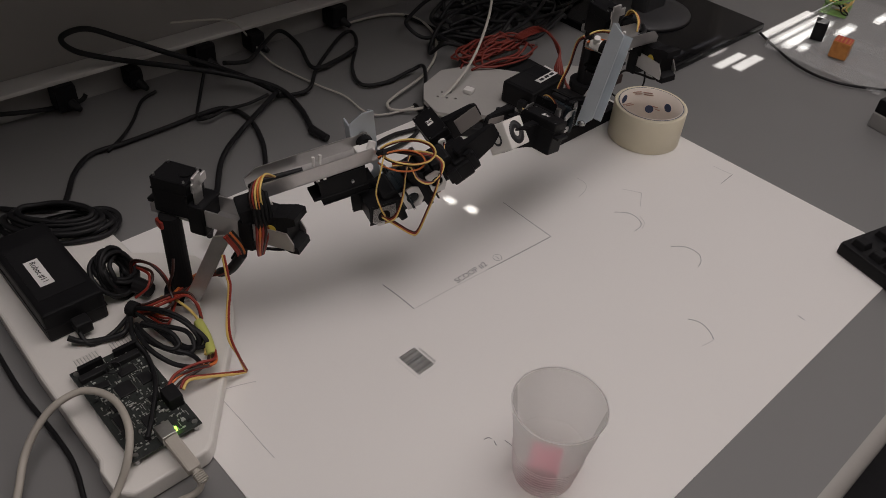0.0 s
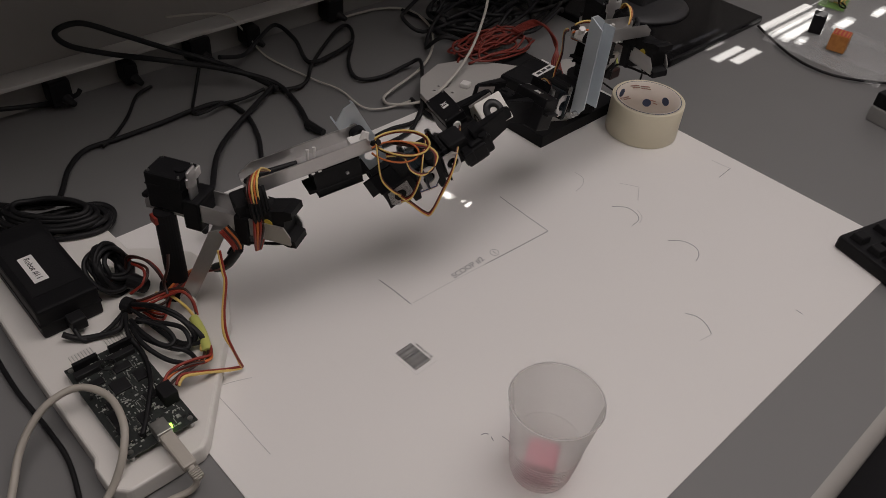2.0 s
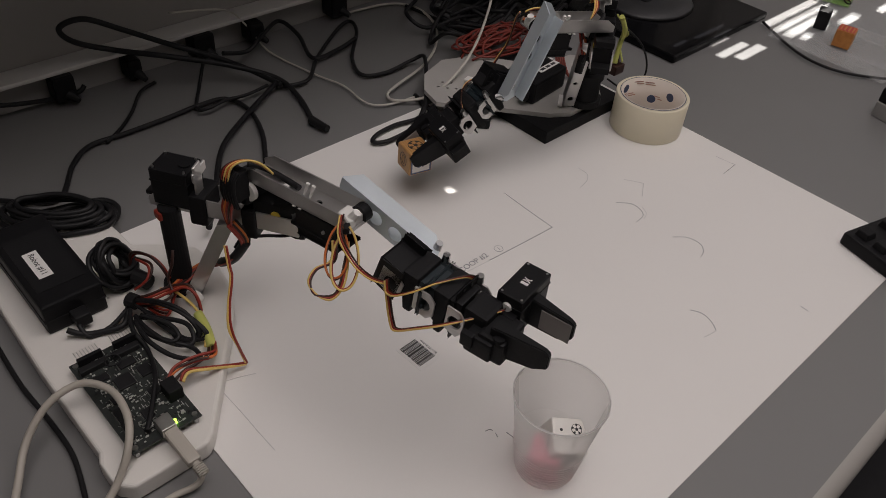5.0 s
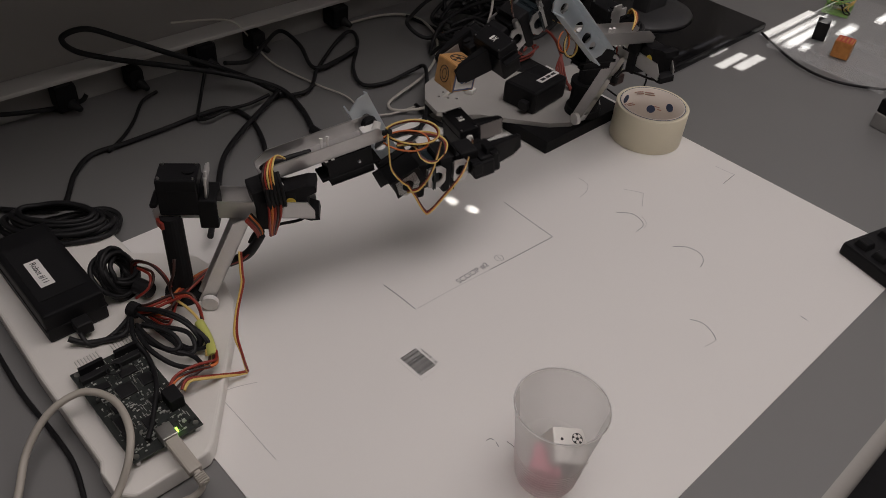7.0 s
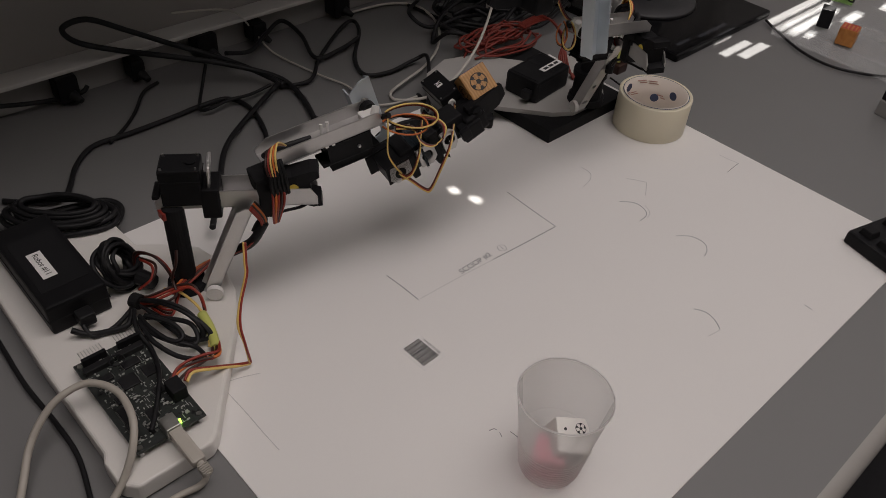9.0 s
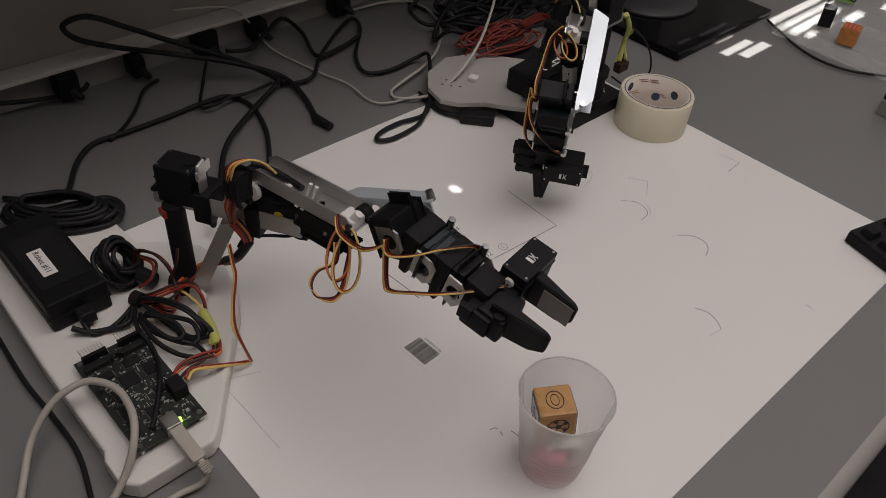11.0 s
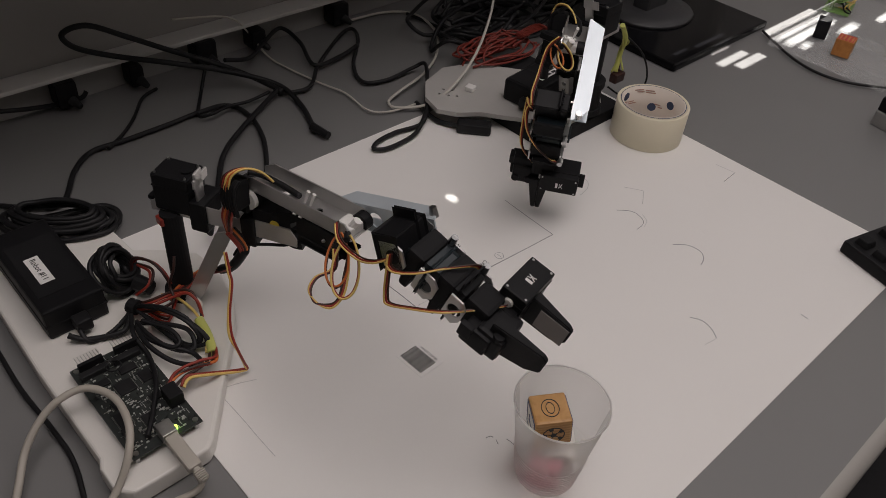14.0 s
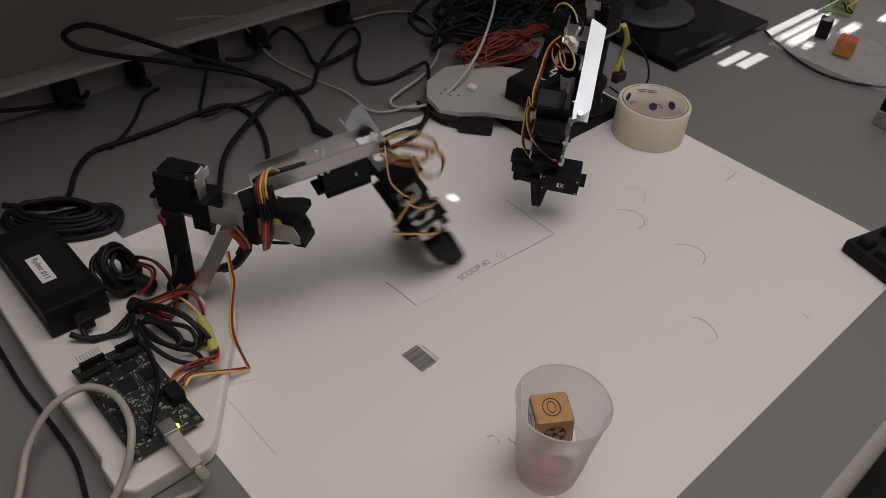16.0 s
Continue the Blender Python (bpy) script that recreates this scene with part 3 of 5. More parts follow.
CORDS = {
    "power_cord_loop": [(0.500, 0.795, 0.012), (0.481, 0.842, 0.020), (0.454, 0.880, 0.030), (0.408, 0.908, 0.050), (0.359, 0.920, 0.078), (0.315, 0.920, 0.104), (0.285, 0.920, 0.101), (0.296, 0.920, 0.081), (0.340, 0.920, 0.057), (0.392, 0.878, 0.050), (0.455, 0.853, 0.030), (0.502, 0.810, 0.015), (0.506, 0.765, 0.006), (0.485, 0.705, 0.006)],
    "cord_to_arm": [(0.495, 0.800, 0.014), (0.415, 0.753, 0.012), (0.363, 0.712, 0.014), (0.323, 0.657, 0.016), (0.303, 0.628, 0.020), (0.275, 0.590, 0.020)],
    "cord_long": [(0.137, 0.778, 0.005), (0.163, 0.754, 0.005), (0.189, 0.746, 0.005), (0.222, 0.793, 0.005), (0.253, 0.818, 0.005), (0.294, 0.818, 0.005), (0.353, 0.820, 0.005), (0.393, 0.823, 0.005), (0.430, 0.818, 0.005), (0.440, 0.781, 0.005), (0.425, 0.727, 0.005), (0.396, 0.675, 0.005), (0.371, 0.639, 0.005), (0.347, 0.618, 0.005)],
    "cord_thin": [(0.380, 0.906, 0.005), (0.354, 0.894, 0.005), (0.324, 0.857, 0.005), (0.297, 0.831, 0.005), (0.271, 0.813, 0.005)],
    "cord_cross": [(0.442, 0.884, 0.030), (0.420, 0.864, 0.005), (0.389, 0.816, 0.006), (0.398, 0.800, 0.012), (0.423, 0.804, 0.012), (0.454, 0.803, 0.010), (0.486, 0.805, 0.012)],
    "cord_wave": [(0.468, 0.881, 0.030), (0.507, 0.885, 0.020), (0.549, 0.913, 0.020), (0.593, 0.937, 0.020), (0.599, 0.898, 0.012), (0.578, 0.834, 0.010), (0.622, 0.834, 0.010), (0.661, 0.844, 0.012)],
    "cord_dangling": [(0.497, 0.803, 0.006), (0.538, 0.791, 0.008), (0.585, 0.834, 0.008), (0.661, 0.886, 0.010), (0.690, 0.894, 0.010), (0.678, 0.864, 0.008), (0.627, 0.809, 0.006), (0.608, 0.764, 0.006), (0.639, 0.749, 0.006), (0.685, 0.749, 0.010), (0.693, 0.732, 0.020), (0.647, 0.677, 0.016), (0.612, 0.640, 0.012), (0.595, 0.635, 0.006), (0.562, 0.640, 0.006), (0.531, 0.637, 0.006), (0.517, 0.627, 0.006), (0.534, 0.618, 0.006), (0.576, 0.622, 0.006), (0.602, 0.635, 0.010), (0.616, 0.646, 0.012)],
    "white_cord_thin": [(0.421, 0.920, 0.084), (0.500, 0.920, 0.067), (0.537, 0.930, 0.029), (0.545, 0.889, 0.005), (0.559, 0.801, 0.005), (0.571, 0.755, 0.005), (0.568, 0.704, 0.005), (0.589, 0.684, 0.005), (0.633, 0.678, 0.005)],
    "white_cord": [(0.693, 0.928, 0.005), (0.775, 0.920, 0.005), (0.809, 0.885, 0.006), (0.792, 0.819, 0.008), (0.744, 0.764, 0.008), (0.687, 0.728, 0.010), (0.625, 0.709, 0.010), (0.603, 0.703, 0.006), (0.601, 0.685, 0.006), (0.632, 0.660, 0.012), (0.666, 0.651, 0.030), (0.729, 0.673, 0.050), (0.802, 0.720, 0.070), (0.860, 0.770, 0.080)],
    "cord_back": [(0.802, 0.897, 0.005), (0.811, 0.814, 0.005), (0.799, 0.751, 0.010), (0.719, 0.692, 0.020), (0.669, 0.661, 0.020)],
    "cord_monitor": [(1.245, 0.518, 0.006), (1.223, 0.482, 0.005), (1.195, 0.432, 0.005), (1.185, 0.389, 0.005), (1.194, 0.348, 0.005), (1.227, 0.304, 0.005), (1.274, 0.262, 0.005)],
    "cord_front": [(0.062, 0.616, 0.004), (0.060, 0.571, 0.005), (0.059, 0.522, 0.005), (0.062, 0.472, 0.005), (0.062, 0.431, 0.005), (0.053, 0.389, 0.005), (0.045, 0.361, 0.005)],
    "usb_cord": [(0.004, 0.400, 0.008), (0.022, 0.429, 0.012), (0.036, 0.448, 0.020), (0.052, 0.457, 0.032), (0.070, 0.460, 0.042), (0.091, 0.456, 0.046), (0.104, 0.435, 0.046), (0.102, 0.406, 0.045), (0.091, 0.387, 0.036), (0.075, 0.377, 0.020), (0.056, 0.369, 0.010)],
    "usb_tail": [(0.125, 0.356, 0.020), (0.125, 0.348, 0.012), (0.118, 0.347, 0.007), (0.103, 0.350, 0.006), (0.085, 0.350, 0.006)],
    "cord_wall": [(0.188, 0.930, 0.026), (0.224, 0.930, 0.017), (0.264, 0.934, 0.008), (0.290, 0.926, 0.012), (0.299, 0.927, 0.018)],
    "psu_coil": [(0.133, 0.734, 0.010), (0.158, 0.723, 0.012), (0.188, 0.712, 0.014), (0.215, 0.706, 0.012), (0.224, 0.690, 0.010), (0.214, 0.674, 0.008), (0.194, 0.670, 0.008), (0.169, 0.683, 0.010), (0.150, 0.706, 0.012), (0.170, 0.707, 0.018), (0.201, 0.697, 0.020), (0.217, 0.682, 0.014), (0.206, 0.668, 0.012), (0.181, 0.670, 0.014)],
    "psu_output": [(0.108, 0.533, 0.030), (0.118, 0.526, 0.024), (0.134, 0.518, 0.024), (0.149, 0.514, 0.026), (0.160, 0.527, 0.030)],
}
SIGNAL_WIRES = [
    ("wire_red", [(0.184, 0.568, 0.030), (0.190, 0.570, 0.045), (0.198, 0.553, 0.050), (0.202, 0.540, 0.045), (0.203, 0.532, 0.035)]),
    ("wire_red", [(0.189, 0.570, 0.040), (0.192, 0.548, 0.045), (0.185, 0.538, 0.040), (0.174, 0.543, 0.030)]),
    ("wire_orange", [(0.162, 0.537, 0.028), (0.170, 0.519, 0.034), (0.191, 0.511, 0.040), (0.204, 0.503, 0.045), (0.208, 0.492, 0.040), (0.206, 0.483, 0.030)]),
    ("wire_red", [(0.166, 0.541, 0.028), (0.173, 0.521, 0.036), (0.195, 0.512, 0.042), (0.207, 0.501, 0.044), (0.207, 0.488, 0.036), (0.204, 0.480, 0.030)]),
    ("wire_brown", [(0.165, 0.526, 0.028), (0.175, 0.512, 0.034), (0.192, 0.506, 0.040), (0.196, 0.517, 0.050), (0.199, 0.510, 0.070), (0.204, 0.515, 0.080)]),
    ("wire_yellow", [(0.188, 0.520, 0.040), (0.196, 0.510, 0.040), (0.202, 0.488, 0.034), (0.198, 0.465, 0.030), (0.188, 0.446, 0.028)]),
    ("wire_orange", [(0.195, 0.442, 0.030), (0.187, 0.428, 0.034), (0.174, 0.430, 0.036), (0.160, 0.432, 0.036), (0.149, 0.429, 0.036), (0.141, 0.422, 0.034)]),
    ("wire_red", [(0.193, 0.442, 0.030), (0.184, 0.428, 0.034), (0.172, 0.430, 0.036), (0.158, 0.432, 0.036), (0.146, 0.429, 0.036), (0.139, 0.423, 0.034)]),
    ("wire_brown", [(0.191, 0.445, 0.030), (0.183, 0.434, 0.032), (0.171, 0.429, 0.034), (0.161, 0.429, 0.034), (0.150, 0.425, 0.034), (0.143, 0.419, 0.034)]),
    ("wire_red", [(0.152, 0.421, 0.034), (0.160, 0.426, 0.036), (0.177, 0.423, 0.030), (0.201, 0.427, 0.012), (0.213, 0.425, 0.008), (0.208, 0.426, 0.030), (0.208, 0.435, 0.045), (0.214, 0.445, 0.060), (0.224, 0.454, 0.080), (0.226, 0.459, 0.088)]),
    ("wire_yellow", [(0.153, 0.419, 0.034), (0.161, 0.423, 0.036), (0.177, 0.421, 0.030), (0.201, 0.426, 0.011), (0.212, 0.425, 0.007), (0.208, 0.428, 0.030), (0.206, 0.436, 0.045), (0.213, 0.446, 0.060), (0.223, 0.455, 0.080), (0.225, 0.460, 0.088)]),
    ("wire_black", [(0.158, 0.511, 0.030), (0.171, 0.493, 0.036), (0.186, 0.472, 0.036), (0.183, 0.456, 0.030), (0.172, 0.459, 0.030), (0.158, 0.480, 0.034), (0.155, 0.499, 0.034)]),
    ("wire_black", [(0.154, 0.496, 0.034), (0.163, 0.470, 0.034), (0.178, 0.451, 0.030), (0.177, 0.436, 0.030), (0.162, 0.451, 0.030), (0.153, 0.476, 0.034), (0.155, 0.504, 0.034)]),
    ("wire_black", [(0.160, 0.501, 0.040), (0.173, 0.478, 0.040), (0.174, 0.463, 0.036), (0.165, 0.465, 0.034), (0.158, 0.487, 0.036), (0.158, 0.509, 0.034)]),
    ("wire_black", [(0.158, 0.519, 0.034), (0.149, 0.496, 0.034), (0.149, 0.472, 0.030), (0.140, 0.440, 0.034), (0.122, 0.411, 0.034), (0.109, 0.394, 0.034)]),
]

# ---- the robot arms ----


def axes(x, y, z, heading, pitch=0.0, roll=0.0):
    """A pose whose x axis points along a heading and a pitch (degrees)."""
    return Matrix.Translation((x, y, z)) @ Matrix.Rotation(radians(heading), 4, "Z") @ Matrix.Rotation(-radians(pitch), 4, "Y") @ Matrix.Rotation(radians(roll), 4, "X")


def servo(parent, m, name="servo", label="black hobby servo", mat=None, l=0.040, w=0.020, h=0.037):
    """A hobby servo: case, flange with ears, lid lines, screws; its output at the top end."""
    bm = B()
    block(bm, -l / 2, -w / 2, -h / 2, l / 2, w / 2, h * 0.22, 0.0012, m)
    block(bm, -l / 2 + 0.0006, -w / 2 + 0.0006, h * 0.22, l / 2 - 0.0006, w / 2 - 0.0006, h / 2, 0.0016, m)
    block(bm, -l / 2 - 0.0075, -w / 2 + 0.0008, h * 0.20, l / 2 + 0.0075, w / 2 - 0.0008, h * 0.27, 0.0008, m)
    rod(bm, m @ Vector((l * 0.26, 0, h / 2)), m @ Vector((l * 0.26, 0, h / 2 + 0.004)), 0.0055, seg=16)
    for sx in (-1, 1):
        for sy in (-1, 1):
            rod(bm, m @ Vector((sx * (l / 2 + 0.0045), sy * 0.0045, h * 0.27)), m @ Vector((sx * (l / 2 + 0.0045), sy * 0.0045, h * 0.31)), 0.0022, seg=10)
    ob = part(name, bm, mat or BLACK, parent, label)
    return ob


def channel(bm, x0, x1, y0, y1, z0, z1, t=0.0014, nose=0.006):
    """A U of sheet metal, open above, its walls cut back at both ends."""
    L = x1 - x0
    plate(bm, [(x0, y0), (x1, y0), (x1, y1), (x0, y1)], [(x0 + L * 0.3, (y0 + y1) / 2, 0.004), (x0 + L * 0.62, (y0 + y1) / 2, 0.003), (x0 + L * 0.88, (y0 + y1) / 2, 0.004)], t, Matrix.Translation((0, 0, z0)))
    side = [(x0, z0), (x1, z0), (x1, z0 + (z1 - z0) * 0.45), (x1 - nose, z1), (x0 + nose * 2, z1), (x0, z0 + (z1 - z0) * 0.5)]
    up = Matrix.Rotation(radians(90), 4, "X")
    plate(bm, side, [], t, Matrix.Translation((0, y0 + t, 0)) @ up)
    plate(bm, side, [], t, Matrix.Translation((0, y1, 0)) @ up)
    return bm


def ribbon(parent, points, colours=("wire_yellow", "wire_red", "wire_brown"), r=0.00075, gap=0.00135, name="servo_lead"):
    """A flat three-wire servo lead."""
    for i, c in enumerate(colours):
        d = (i - (len(colours) - 1) / 2) * gap
        part(name, hose(B(), [(x + d * 0.5, y + d, z + d * 0.4) for x, y, z in points], r, 6, 6), WIRES[c], parent)


def bolt(parent, p, axis, r=0.0024, mat=None, name="screw", l=0.0018):
    p, a = Vector(p), Vector(axis)
    return part(name, rod(B(), p, p + a * l, r, r * 0.8, 10), mat or STEEL, parent)


def bracket(bm, x, half, z0, z1, t=0.0014, hole=0.0058, depth=0.020):
    """A C-shaped metal bracket across the arm with a round hole in each cheek."""
    up = Matrix.Rotation(radians(90), 4, "X")
    out = [(x - depth * 0.5, z0 * 0.8), (x + depth * 0.2, z0), (x + depth * 0.5, z0 * 0.5), (x + depth * 0.5, z1 * 0.6), (x + depth * 0.2, z1), (x - depth * 0.5, z1)]
    for s in (-1, 1):
        plate(bm, out, [(x, (z0 + z1) * 0.1, hole)], t, Matrix.Translation((0, s * half + (t if s < 0 else 0), 0)) @ up)
    block(bm, x - depth * 0.5, -half + t, z0 * 0.7, x - depth * 0.5 + t, half - t, z1 * 0.7)
    return bm


def robot(label, origin, base_z, shoulder, a1, l1, l2, l3, dark_base):
    """One arm: a pillar with a swinging bracket, a second upright joint with the upper arm, then elbow, wrist and gripper.
    Returns the thing and its moving links."""
    root = holder("robot_arm", label, "robot arm", "robot arms", at=pose(*origin, 0))
    L = {}
    d1, z1 = shoulder
    # pillar
    px, py = (-0.0115, -0.004) if not dark_base else (0, 0.004)
    bm = B()
    if dark_base:
        rod(bm, (px, py, base_z), (px, py, base_z + 0.008), 0.0235, 0.0225, 28)
        rod(bm, (px, py, base_z + 0.008), (px, py, base_z + 0.036), 0.0195, 0.0185, 28)
        rod(bm, (px, py, base_z + 0.036), (px, py, base_z + 0.044), 0.0215, 0.0215, 28)
        rod(bm, (px, py, base_z + 0.044), (px, py, z1 - 0.030), 0.0135, 0.0135, 24)
    else:
        rod(bm, (px, py, base_z), (px, py, base_z + 0.006), 0.018, 0.017, 28)
        rod(bm, (px, py, base_z + 0.006), (px, py, z1 - 0.034), 0.0098, 0.0094, 24)
    part("pillar", bm, MATTE, root, "matte black pillar")
    bm = B()
    block(bm, px - 0.0115, py - 0.004, z1 - 0.044, px - 0.006, py + 0.006, z1 - 0.036, 0.0015)
    part("pillar_tie", bm, WIRES["wire_red"], root, "red tape on the pillar")

    # swinging bracket
    bz = z1 - 0.036
    bm = channel(B(), -0.020, 0.116, -0.012, 0.012, bz, bz + 0.017)
    t = L["swing"] = part("swing_bracket", bm, ALU, root, "aluminium swinging bracket")
    bm = B()
    block(bm, -0.014, -0.014, bz + 0.004, 0.020, 0.013, bz + 0.040, 0.0016)
    block(bm, -0.0145, -0.0145, bz + 0.028, 0.0205, 0.0135, bz + 0.0292, 0.0003)
    block(bm, -0.022, -0.012, bz + 0.010, -0.016, 0.010, bz + 0.014, 0.001)
    rod(bm, (0.012, 0.0, bz + 0.040), (0.012, 0.0, bz + 0.0415), 0.005, seg=16)
    rear = part("rear_servo", bm, BLACK, t, "black hobby servo")
    for sx, sy in ((-0.011, -0.011), (0.017, -0.011), (-0.011, 0.010), (0.017, 0.010)):
        bolt(rear, (sx, sy, bz + 0.0398), (0, 0, 1), 0.0013)
    bm = B()
    block(bm, -0.0012, -0.0055, 0.0, 0.0012, 0.0055, 0.040, 0.001)
    block(bm, -0.0012, -0.0075, 0.024, 0.0012, 0.0130, 0.034, 0.001)
    part("servo_plate", bm, ALU, t, at=pose(0.0245, -0.004, bz + 0.012, 8, 6, 0))
    part("clamp", block(B(), 0.018, -0.0145, bz - 0.010, 0.034, 0.0145, bz + 0.020, 0.002), BLACK, t, "black clamp under the bracket")
    bm = B()
    block(bm, 0.076, -0.0105, bz + 0.004, 0.100, 0.0105, bz + 0.028, 0.0015)
    plate(bm, [(0.094, 0.002), (0.112, -0.004), (0.120, -0.003), (0.119, 0.003), (0.111, 0.006), (0.110, 0.022), (0.118, 0.027), (0.117, 0.033), (0.110, 0.033), (0.094, 0.028)], [], 0.020, Matrix.Translation((0, 0.010, bz)) @ Matrix.Rotation(radians(90), 4, "X"))
    s2 = part("front_servo", bm, BLACK, t, "black servo with a forked end")
    part("sticker", rod(B(), (0.096, -0.0106, bz + 0.017), (0.096, -0.0110, bz + 0.017), 0.0042, seg=16), YELLOW_DOT, s2)
    part("front_clamp", block(B(), 0.066, -0.0145, bz - 0.011, 0.079, 0.0145, bz + 0.018, 0.002), BLACK, t)
    foot_z = base_z + 0.008
    bm = B()
    head, toe = Vector((0.053, -0.014, bz + 0.004)), Vector((0.013, -0.022, foot_z - 0.004))
    m = Matrix.Translation(head) @ (toe - head).to_track_quat("X", "Z").to_matrix().to_4x4()
    ln = (toe - head).length
    channel(bm, 0, ln, -0.007, 0.007, -0.007, 0.006, nose=0.003)
    st = part("strut", bm, ALU, t, "slanting aluminium strut")
    for f in (0.22, 0.42, 0.5):
        bolt(st, (ln * f, 0, -0.002), (0, 0, 1), 0.003, STEEL, l=0.004)
    st.matrix_basis = m
    part("wheel", rod(B(), (0.020, -0.034, foot_z), (0.020, -0.029, foot_z), 0.0075, seg=24), NYLON, t, "white plastic wheel")
    part("lead", hose(B(), [(0.112, 0.004, bz + 0.004), (0.105, -0.004, bz - 0.006), (0.085, -0.010, bz - 0.008), (0.066, -0.014, bz - 0.012), (0.058, -0.016, bz - 0.024)], 0.0014), RUBBER, t)

    # upper arm with the upright joint
    bm = channel(B(), 0.004, l1 + 0.006, -0.007, 0.019, -0.005, 0.0085)
    u = L["upper"] = part("upper_arm", bm, ALU, root, "aluminium channel of the upper arm")
    sv = servo(u, pose(l1 - 0.030, 0.004, -0.020, 180, 0, 0), "elbow_servo", l=0.040, w=0.020, h=0.026)
    bolt(sv, (l1 - 0.022, -0.0062, -0.018), (0, -1, 0), 0.0016)
    bm = B()
    block(bm, 0.000, -0.024, -0.018, 0.014, -0.0085, 0.009, 0.003)
    block(bm, -0.010, -0.014, -0.026, 0.012, 0.010, -0.006, 0.002)
    for i in range(5):
        hose(bm, [(0.001 + i * 0.0030, -0.0235, -0.022), (0.000 + i * 0.0033, -0.0258, -0.008), (0.002 + i * 0.0029, -0.0245, 0.005), (0.004 + i * 0.0026, -0.019, 0.011)], 0.0018, 6, 4)
    part("shoulder_servo", bm, MATTE, u, "black shoulder servo wrapped in wires")
    part("shoulder_horn", rod(B(), (0.010, -0.010, -0.014), (0.010, -0.006, -0.014), 0.009, seg=20), NYLON, u, "grey-white servo horn")
    for x in (0.060, 0.066):
        bm = B()
        block(bm, x - 0.0015, -0.0078, -0.0064, x + 0.0015, 0.0198, -0.0052, 0.0003)
        rod(bm, (x, 0.004, -0.003), (x + 0.003, 0.007, 0.009), 0.0009, 0.0017, 8)
        part("cable_tie", bm, NYLON, u, "white nylon cable tie")
    bm = B()
    rod(bm, (l1 + 0.0, 0.002, 0.001), (l1 + 0.004, 0.004, 0.008), 0.0042, 0.0034, 10)
    block(bm, l1 - 0.012, -0.004, -0.004, l1 + 0.004, 0.012, 0.0035, 0.0015)
    part("end_clip", bm, NYLON, u, "white plastic clip")
    part("inner_lead", hose(B(), [(0.006, -0.002, 0.007), (0.014, 0.006, 0.003), (0.032, 0.009, 0.0), (0.052, 0.008, -0.001)], 0.0026), RUBBER, u)
    for i, c in enumerate(("wire_brown", "wire_red", "wire_yellow", "wire_orange", "wire_yellow")):
        s = i * 0.0024
        part("shoulder_lead", hose(B(), [(0.000 + s * 0.8, -0.026, 0.004 - s * 0.4), (0.001 + s, -0.022, 0.012 + s * 0.4), (0.007 + s, -0.012, 0.016 + s * 0.4), (0.016 + s * 0.6, -0.002, 0.012 + s * 0.2), (0.028, 0.004, 0.004)], 0.0009, 6), WIRES[c], u)
    for i, c in enumerate(("wire_red", "wire_orange", "wire_red", "wire_brown", "wire_red")):
        s = i * 0.0032
        part("drop_lead", hose(B(), [(0.000 + s * 0.8, -0.024, -0.014), (-0.003 + s * 0.8, -0.026, -0.026), (-0.005 + s * 0.6, -0.024, -0.038), (-0.006 + s * 0.3, -0.021, -0.050)], 0.0012, 6), WIRES[c], u)
    if dark_base:
        part("heatshrink", rod(B(), (-0.008, -0.025, -0.050), (-0.006, -0.022, -0.074), 0.0056, 0.0048, 12), RUBBER, u)
    # loops of servo lead that hang from the elbow clip and swing over when the elbow folds
    bm = B()
    rod(bm, (0.000, 0, -0.003), (0.006, 0, 0.003), 0.0026, 0.0026, 8)
    tuft = L["loops"] = part("lead_loops", bm, RUBBER, root, "loose loops of servo lead tied at the elbow")
    for r, w, dx, dy, dz, c in ((0.047, 0.012, 0.002, 0.001, 0.000, "wire_yellow"), (0.046, 0.0112, 0.002, 0.001, -0.0018, "wire_red"), (0.046, 0.0120, 0.002, 0.0006, -0.0034, "wire_brown"),
                                (0.040, 0.0100, 0.000, -0.006, -0.004, "wire_orange"), (0.041, 0.0094, 0.000, -0.006, -0.0056, "wire_brown")):
        r, w = (r * 0.6, w * 0.6) if dark_base else (r, w)
        ring_points = []
        for k in range(11):
            a = radians(-168 + 336 * k / 10)
            ring_points.append((dx + r / 2 - r / 2 * math.cos(a) * -1.0 if k not in (0, 10) else dx, dy + w * math.sin(a) * (0.55 + 0.45 * math.sin(radians(180 * k / 10))), dz + 0.004 * math.sin(a * 0.5)))
        part("lead", hose(B(), ring_points, 0.0009, 6, 6), WIRES[c], tuft)
    for d, c in ((0.0, "wire_yellow"), (0.0016, "wire_red"), (0.0031, "wire_brown")) if not dark_base else ():
        part("lead", hose(B(), [(0.012, -0.010 + d, -0.006), (0.027, -0.010 + d, -0.007), (0.034, -0.021 + d * 0.6, -0.007), (0.044, -0.025 + d * 0.5, -0.006), (0.053, -0.018 - d * 0.4, -0.005), (0.056 - d, -0.007, -0.004), (0.046, 0.001 - d, -0.004), (0.030, 0.003 - d, -0.005), (0.012, 0.002, -0.005)], 0.0009, 6, 6), WIRES[c], tuft)

    # forearm: side channel and the yoke of the wrist
    bm = B()
    up = Matrix.Rotation(radians(90), 4, "X")
    side = [(-0.020, -0.011), (l2 + 0.004, -0.011), (l2 + 0.011, -0.004), (l2 + 0.011, 0.012), (-0.028, 0.012), (-0.028, 0.002)]
